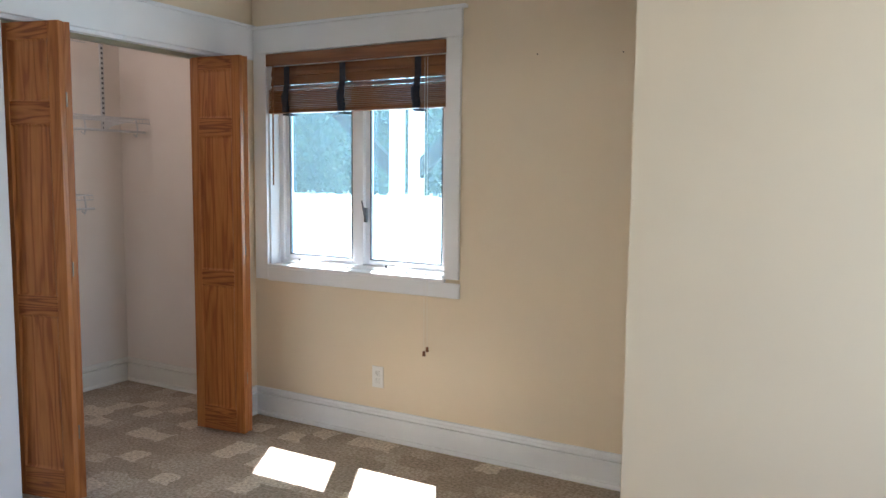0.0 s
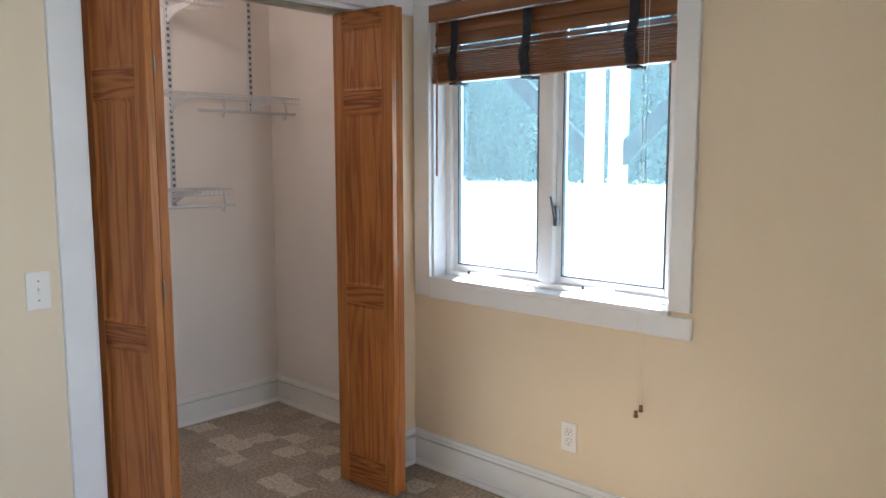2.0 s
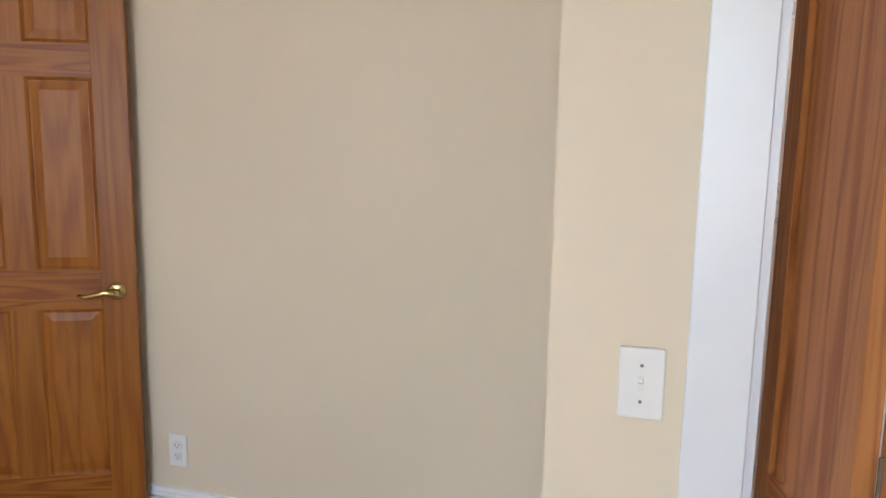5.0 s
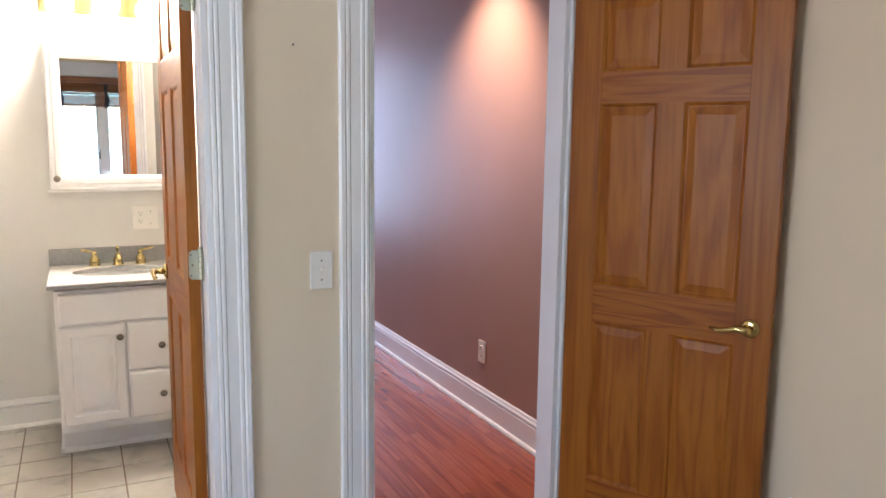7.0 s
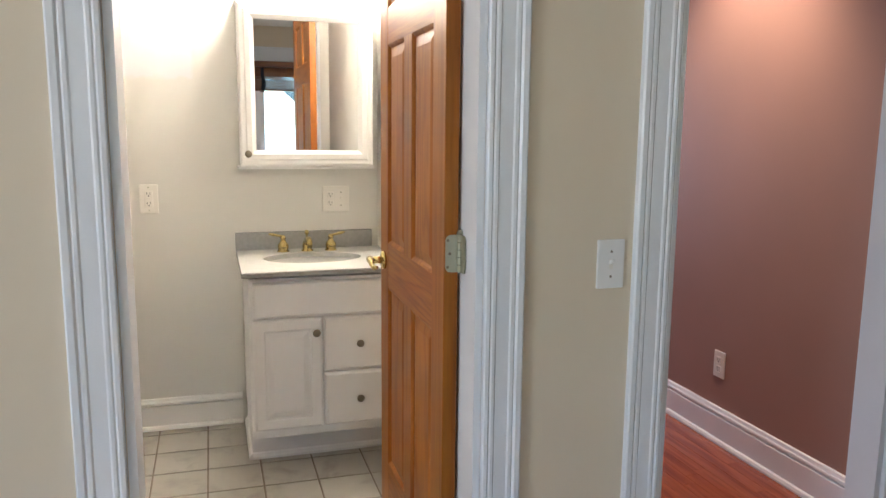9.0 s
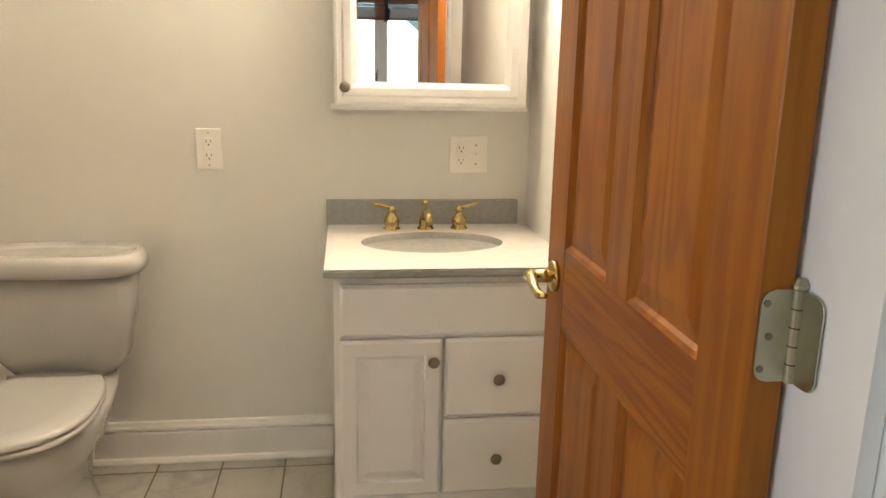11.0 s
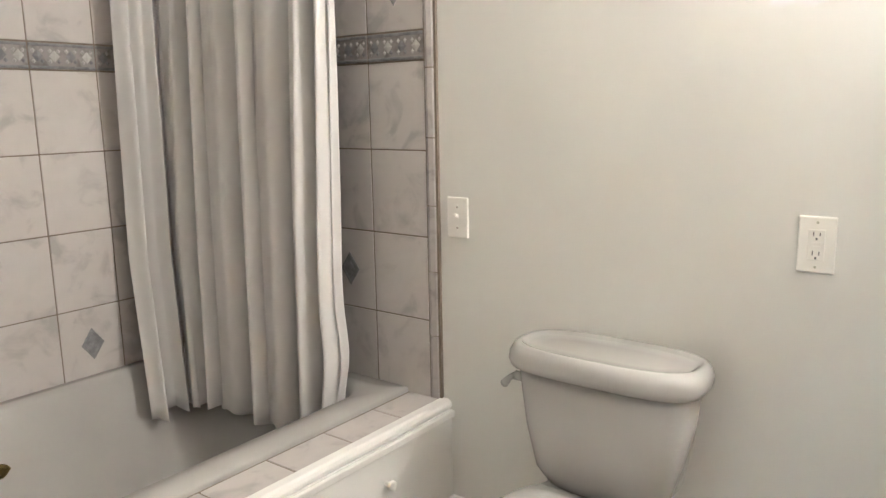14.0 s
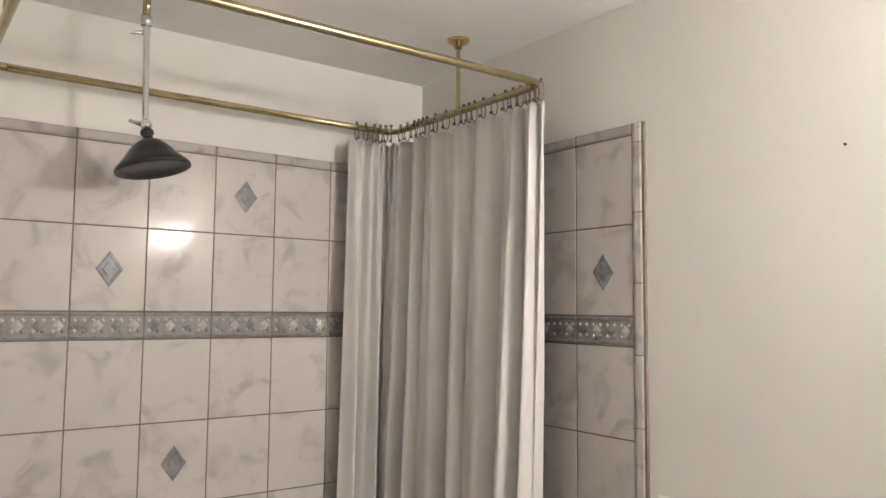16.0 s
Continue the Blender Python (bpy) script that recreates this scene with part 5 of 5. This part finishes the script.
def curtain():
    ob = thing("shower_curtain", pose(2.41, -1.66, 2.18), "off-white cloth shower curtain drawn together in hanging folds", "curtain")
    o = Vector((2.41, -1.66, 2.18))
    path = [Vector((2.395, -1.676)), Vector((2.80, -1.672)), Vector((3.12, -1.665)), Vector((3.17, -1.62)), Vector((3.185, -1.49))]
    lens = [0]
    for a, b in zip(path, path[1:]):
        lens.append(lens[-1] + (b - a).length)
    total = lens[-1]

    def at(s):
        s = min(max(s, 0), total)
        for i in range(len(path) - 1):
            if s <= lens[i + 1] + 1e-9:
                f = (s - lens[i]) / (lens[i + 1] - lens[i])
                p = path[i].lerp(path[i + 1], f)
                d = (path[i + 1] - path[i]).normalized()
                return p, Vector((d.y, -d.x))
    nu, nv = 420, 40
    rng = random.Random(7)
    widths = [0.5, 0.9, 1.5, 0.8, 1.7, 0.7, 1.2, 0.6, 1.0]
    depths = [1.0, 0.7, 1.25, 0.5, 1.1, 0.45, 1.2, 0.6, 1.0, 0.8]
    edges = [0]
    for w in widths:
        edges.append(edges[-1] + w / sum(widths))

    def fold(u):
        """The fold that u lies on, and how far along it."""
        k = next(i for i in range(9) if u <= edges[i + 1] + 1e-9)
        return k, (u - edges[k]) / (edges[k + 1] - edges[k])
    bm = bmesh.new()
    grid = []
    for j in range(nv + 1):
        v = j / nv
        z = 2.192 - v * (2.192 - 0.335)
        row = []
        for i in range(nu + 1):
            u = i / nu
            u2 = min(max(u + 0.010 * math.sin(11 * u + 2.4 * v) * math.sin(math.pi * u), 0), 1)
            k, f = fold(u2)
            deep = (1 - f) * depths[k] + f * depths[k + 1]
            wave = math.sin(2 * math.pi * f - 0.7 * math.sin(2 * math.pi * f))
            amp = (0.017 + 0.034 * min(1, v * 1.6) ** 0.7) * deep
            crease = 0.011 * math.sin(6 * math.pi * f + 2 * v + k) * math.exp(-4.5 * v) + 0.005 * math.sin(17 * u + 4 * v) * v
            p, nrm = at(u * total)
            q = p + nrm * (amp * wave + crease)
            swing = (edges[k + 1] - edges[k]) * 0.16 * math.cos(2 * math.pi * f) * min(1, v * 2)
            flare = 0.030 * math.exp(-((v - 0.88) / 0.07) ** 2) * max(0, 1 - u * 9)
            x = q.x + swing * (1 if u < 0.85 else 0.3) + 0.055 * v * max(0, 1 - u * 2.5) - flare
            y = q.y + 0.035 * v * min(1, u * 3)
            x -= 0.6 * max(0, u - 0.6) * max(0, v - 0.7)
            top = 0.008 * (1 - math.cos(4 * math.pi * f)) * (1 - v) ** 12
            hem = (0.05 * max(0, 1 - u * 6) - 0.03 * (u > 0.8) * (u - 0.8) * 5 + 0.010 * math.sin(2 * math.pi * f + k)) * v
            row.append(bm.verts.new((x - o.x, y - o.y, z - top + hem - o.z)))
        grid.append(row)
    for a, b in zip(grid, grid[1:]):
        for i in range(nu):
            bm.faces.new((a[i], a[i + 1], b[i + 1], b[i]))
    c = part("cloth", bm, CLOTH, ob, "", True)
    mod = c.modifiers.new("thickness", "SOLIDIFY")
    mod.thickness = 0.002
    for k in range(9):
        for f in (0.08, 0.42, 0.76):
            s = total * (edges[k] + f * (edges[k + 1] - edges[k]))
            p, nrm = at(s)
            side = Vector((nrm.y, -nrm.x)) * rng.uniform(-0.010, 0.010)
            ring = [(p.x + (nrm.x * 0.8 + side.x * 30) * 0.016 * math.sin(a) - o.x, p.y + (nrm.y * 0.8 + side.y * 30) * 0.016 * math.sin(a) - o.y, 2.222 + 0.030 * math.cos(a) - o.z) for a in (2 * math.pi * i / 12 for i in range(13))]
            hook = part("ring", tube(ring, 0.0020, 6), OLDBRASS, ob, "thin metal curtain hook")
            ball = bmesh.new()
            bmesh.ops.create_uvsphere(ball, u_segments=8, v_segments=6, radius=0.0055, matrix=Matrix.Translation((p.x - nrm.x * 0.014 - o.x, p.y - nrm.y * 0.014 - o.y, 2.198 - o.z)))
            part("ball", ball, OLDBRASS, hook, "", True)
            ball = bmesh.new()
            bmesh.ops.create_uvsphere(ball, u_segments=8, v_segments=6, radius=0.0055, matrix=Matrix.Translation((p.x - o.x, p.y - o.y, 2.256 - o.z)))
            part("ball", ball, OLDBRASS, hook, "", True)


curtain()


def shower():
    ob = thing("ceiling_shower", pose(2.98, -0.72, H), "dark bell shower head on a chrome drop pipe from the ceiling", "shower")
    part("brass_pipe", tube([(0, 0, -0.004), (0, 0, -0.090)], 0.011, 12), RODBRASS, ob, "brass upper pipe", True)
    bm = tube([(0, 0, -0.085), (0, 0, -0.112)], 0.0155, 14)
    tube([(0, 0, -0.096), (0, 0, -0.101)], 0.0175, 14, bm)
    part("coupling", bm, CHROME, ob, "", True)
    bm = tube([(0, 0, -0.112), (-0.001, 0, -0.122), (-0.002, -0.002, -0.145), (-0.004, -0.006, -0.375), (-0.006, -0.008, -0.41)], [0.013, 0.010, 0.0085, 0.0085, 0.012], 12)
    part("drop_pipe", bm, CHROME, ob, "chrome drop pipe with joints", True)
    part("thumb_screw", tube([(0, -0.012, -0.130), (0.016, 0.030, -0.132), (0.018, 0.036, -0.132)], [0.0075, 0.005, 0.007], 8), CHROME, ob, "", True)
    bm = bmesh.new()
    bmesh.ops.create_uvsphere(bm, u_segments=14, v_segments=10, radius=0.0165, matrix=Matrix.Translation((-0.008, -0.008, -0.392)))
    part("ball_joint", bm, CHROME, ob, "bright chrome ball joint", True)
    part("thumb_screw", tube([(-0.004, 0.004, -0.392), (0.006, 0.034, -0.384)], [0.007, 0.0045], 8), CHROME, ob, "", True)
    bm = lathe([(0.011, 0.004), (0.018, -0.002), (0.018, -0.012), (0.013, -0.018), (0.013, -0.024), (0.030, -0.032), (0.046, -0.044), (0.062, -0.062), (0.080, -0.084), (0.095, -0.098), (0.101, -0.106), (0.101, -0.113), (0.095, -0.115), (0.086, -0.106)], 40)
    b = part("bell", bm, BRONZE, ob, "dark metal bell", True)
    b.matrix_basis = pose(-0.009, -0.010, -0.408, -9, 8, 0)


shower()


# ---- outdoors ----
def outdoors():
    bm = bmesh.new()
    nx, ny = 24, 30
    xs = [-60 + 120 * (i / nx) for i in range(nx + 1)]
    ys = [WY + 0.17 + (90 * (j / ny) ** 2) for j in range(ny + 1)]
    g = [[bm.verts.new((x, y, -0.28 + 0.72 * min(1, (y - 4) / 24.0) + (0.0 if y < 30 else (y - 30) * 0.02))) for x in xs] for y in ys]
    for a, b in zip(g, g[1:]):
        for i in range(nx):
            bm.faces.new((a[i], a[i + 1], b[i + 1], b[i]))
    structure("ground", bm, LAWN, "sunlit pale dry ground outside the window")
    rng = random.Random(3)
    bm = bmesh.new()
    for k in range(17000):
        x = rng.uniform(-36, -6) + 1.2 * math.sin(k)
        y = rng.uniform(29, 36)
        hgt = 0.7 + 8.5 * rng.random() ** 1.3 * (0.75 + 0.25 * math.sin(x * 0.7) + 0.1 * math.sin(x * 2.3))
        z = 0.38 + (hgt - 0.4) * rng.random() ** 0.8 * 1.15
        s = rng.uniform(0.06, 0.20)
        m = Matrix.Translation((x, y, z)) @ Euler((rng.random() * 6, rng.random() * 6, 0)).to_matrix().to_4x4()
        vs = [bm.verts.new(m @ Vector(p)) for p in ((-s, 0, 0), (0, s * 0.7, 0.04), (s, 0, 0), (0, -s * 0.7, -0.04))]
        bm.faces.new(vs)
    ob = part("far_woods", bm, LEAF)
    tagged(ob, "dense green woods at the far edge of the ground", "", "", "stuff")
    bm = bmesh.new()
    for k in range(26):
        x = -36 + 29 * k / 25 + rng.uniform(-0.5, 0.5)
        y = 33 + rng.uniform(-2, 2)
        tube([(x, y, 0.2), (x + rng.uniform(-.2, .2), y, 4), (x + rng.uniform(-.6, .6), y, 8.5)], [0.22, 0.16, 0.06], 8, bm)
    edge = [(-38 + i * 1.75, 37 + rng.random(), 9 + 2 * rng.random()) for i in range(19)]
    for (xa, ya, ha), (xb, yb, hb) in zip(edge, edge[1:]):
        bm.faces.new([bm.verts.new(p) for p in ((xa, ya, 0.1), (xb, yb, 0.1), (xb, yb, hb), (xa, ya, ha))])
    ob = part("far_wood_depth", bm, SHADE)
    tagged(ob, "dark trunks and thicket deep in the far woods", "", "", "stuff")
    ob = thing("porch_posts", pose(-0.87, 6.5, -0.2), "white painted porch post pair with dark diagonal braces outside the window", "porch post")
    for dx in (-0.155, 0.05):
        part("post", box(dx, dx + 0.11, -0.05, 0.05, 0, 2.7, 0.004), TRIM, ob)
    for s, xa, xb in ((-1, -0.10, -1.15), (1, 0.10, 1.15)):
        bm = box(0, 1.60, -0.03, 0.03, -0.07, 0.07, 0.003)
        b = part("brace", bm, BRACE, ob, "weathered dark diagonal brace")
        b.matrix_basis = pose(xa, 0, 1.63, 0, -41 if s > 0 else -139, 0)
    part("beam", box(-2.6, 3.4, -0.06, 0.06, 2.701, 2.9, 0.004), BRACE, ob, "weathered dark beam")


LAWN = mottled("dry_pale_ground", (0.52, 0.50, 0.44), (0.62, 0.60, 0.54), 0.8, 0.9, 30, 0.3)
BRACE = mottled("weathered_dark_wood", (0.012, 0.015, 0.014), (0.02, 0.024, 0.023), 8, 0.9, 80, 0.3, 0.0, 0.1)
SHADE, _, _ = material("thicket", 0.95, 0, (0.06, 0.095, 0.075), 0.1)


def leaf_material():
    m, t, b = material("foliage", 0.9, 0, (0.06, 0.11, 0.04), 0.05)
    geo = t.nodes.new("ShaderNodeNewGeometry")
    t.links.new(ramp(t, geo.outputs["Random Per Island"], [(0, (0.036, 0.056, 0.045)), (0.7, (0.046, 0.072, 0.055)), (1, (0.068, 0.10, 0.066))]), b.inputs["Base Color"])
    tr = node(t, "ShaderNodeBsdfTranslucent", Color=(0.05, 0.08, 0.055, 1))
    mx = t.nodes.new("ShaderNodeMixShader")
    mx.inputs[0].default_value = 0.4
    t.links.new(b.outputs[0], mx.inputs[1])
    t.links.new(tr.outputs[0], mx.inputs[2])
    t.links.new(mx.outputs[0], t.nodes["Material Output"].inputs[0])
    return m


LEAF = leaf_material()
outdoors()

# ---- floor pieces ----
floor_b = bpy.data.objects["floor_bath_bed"]
TP, TG = 0.204, 0.0065
TX0, TY0 = FLOOR_GRID
tile_meshes = {}
x = TX0 - 12 * TP
while x < 2.152:
    y = TY0 - 12 * TP
    while y < -0.06:
        a, b, c, d = max(x, BX0), min(x + TP - TG, 2.151), max(y, BY), min(y + TP - TG, -0.062)
        if b - a > 0.02 and d - c > 0.02:
            key = (round(b - a, 3), round(d - c, 3))
            if key not in tile_meshes:
                bm = box(0, b - a, 0, d - c, -0.008, 0.0, 0.0012)
                me = bpy.data.meshes.new("floor_tile")
                bm.to_mesh(me)
                bm.free()
                me.materials.append(FTILE)
                tile_meshes[key] = me
            ob = new("floor_tile", tile_meshes[key])
            ob.location = (a, c, FZ)
            ob.parent = floor_b
        y += TP
    x += TP
rng = random.Random(11)
plank_meshes = {}
floor_h = bpy.data.objects["floor_hall_bed"]
for k in range(22):
    xa = HX + 0.002 + k * 0.0575
    if xa + 0.056 > 0.05:
        break
    y = -4.5 - rng.random() * 0.5
    while y < -0.062:
        L = rng.choice((0.45, 0.6, 0.75, 0.9, 1.1))
        ya, yb_ = max(y, -4.5), min(y + L - 0.001, -0.062)
        if yb_ - ya > 0.03:
            key = round(yb_ - ya, 3)
            if key not in plank_meshes:
                bm = box(0, 0.0565, 0, yb_ - ya, -0.012, 0.0, 0.0007)
                me = bpy.data.meshes.new("floor_board")
                bm.to_mesh(me)
                bm.free()
                me.materials.append(PLANK)
                plank_meshes[key] = me
            ob = new("floor_board", plank_meshes[key])
            ob.location = (xa, ya, 0.0)
            ob.parent = floor_h
        y += L
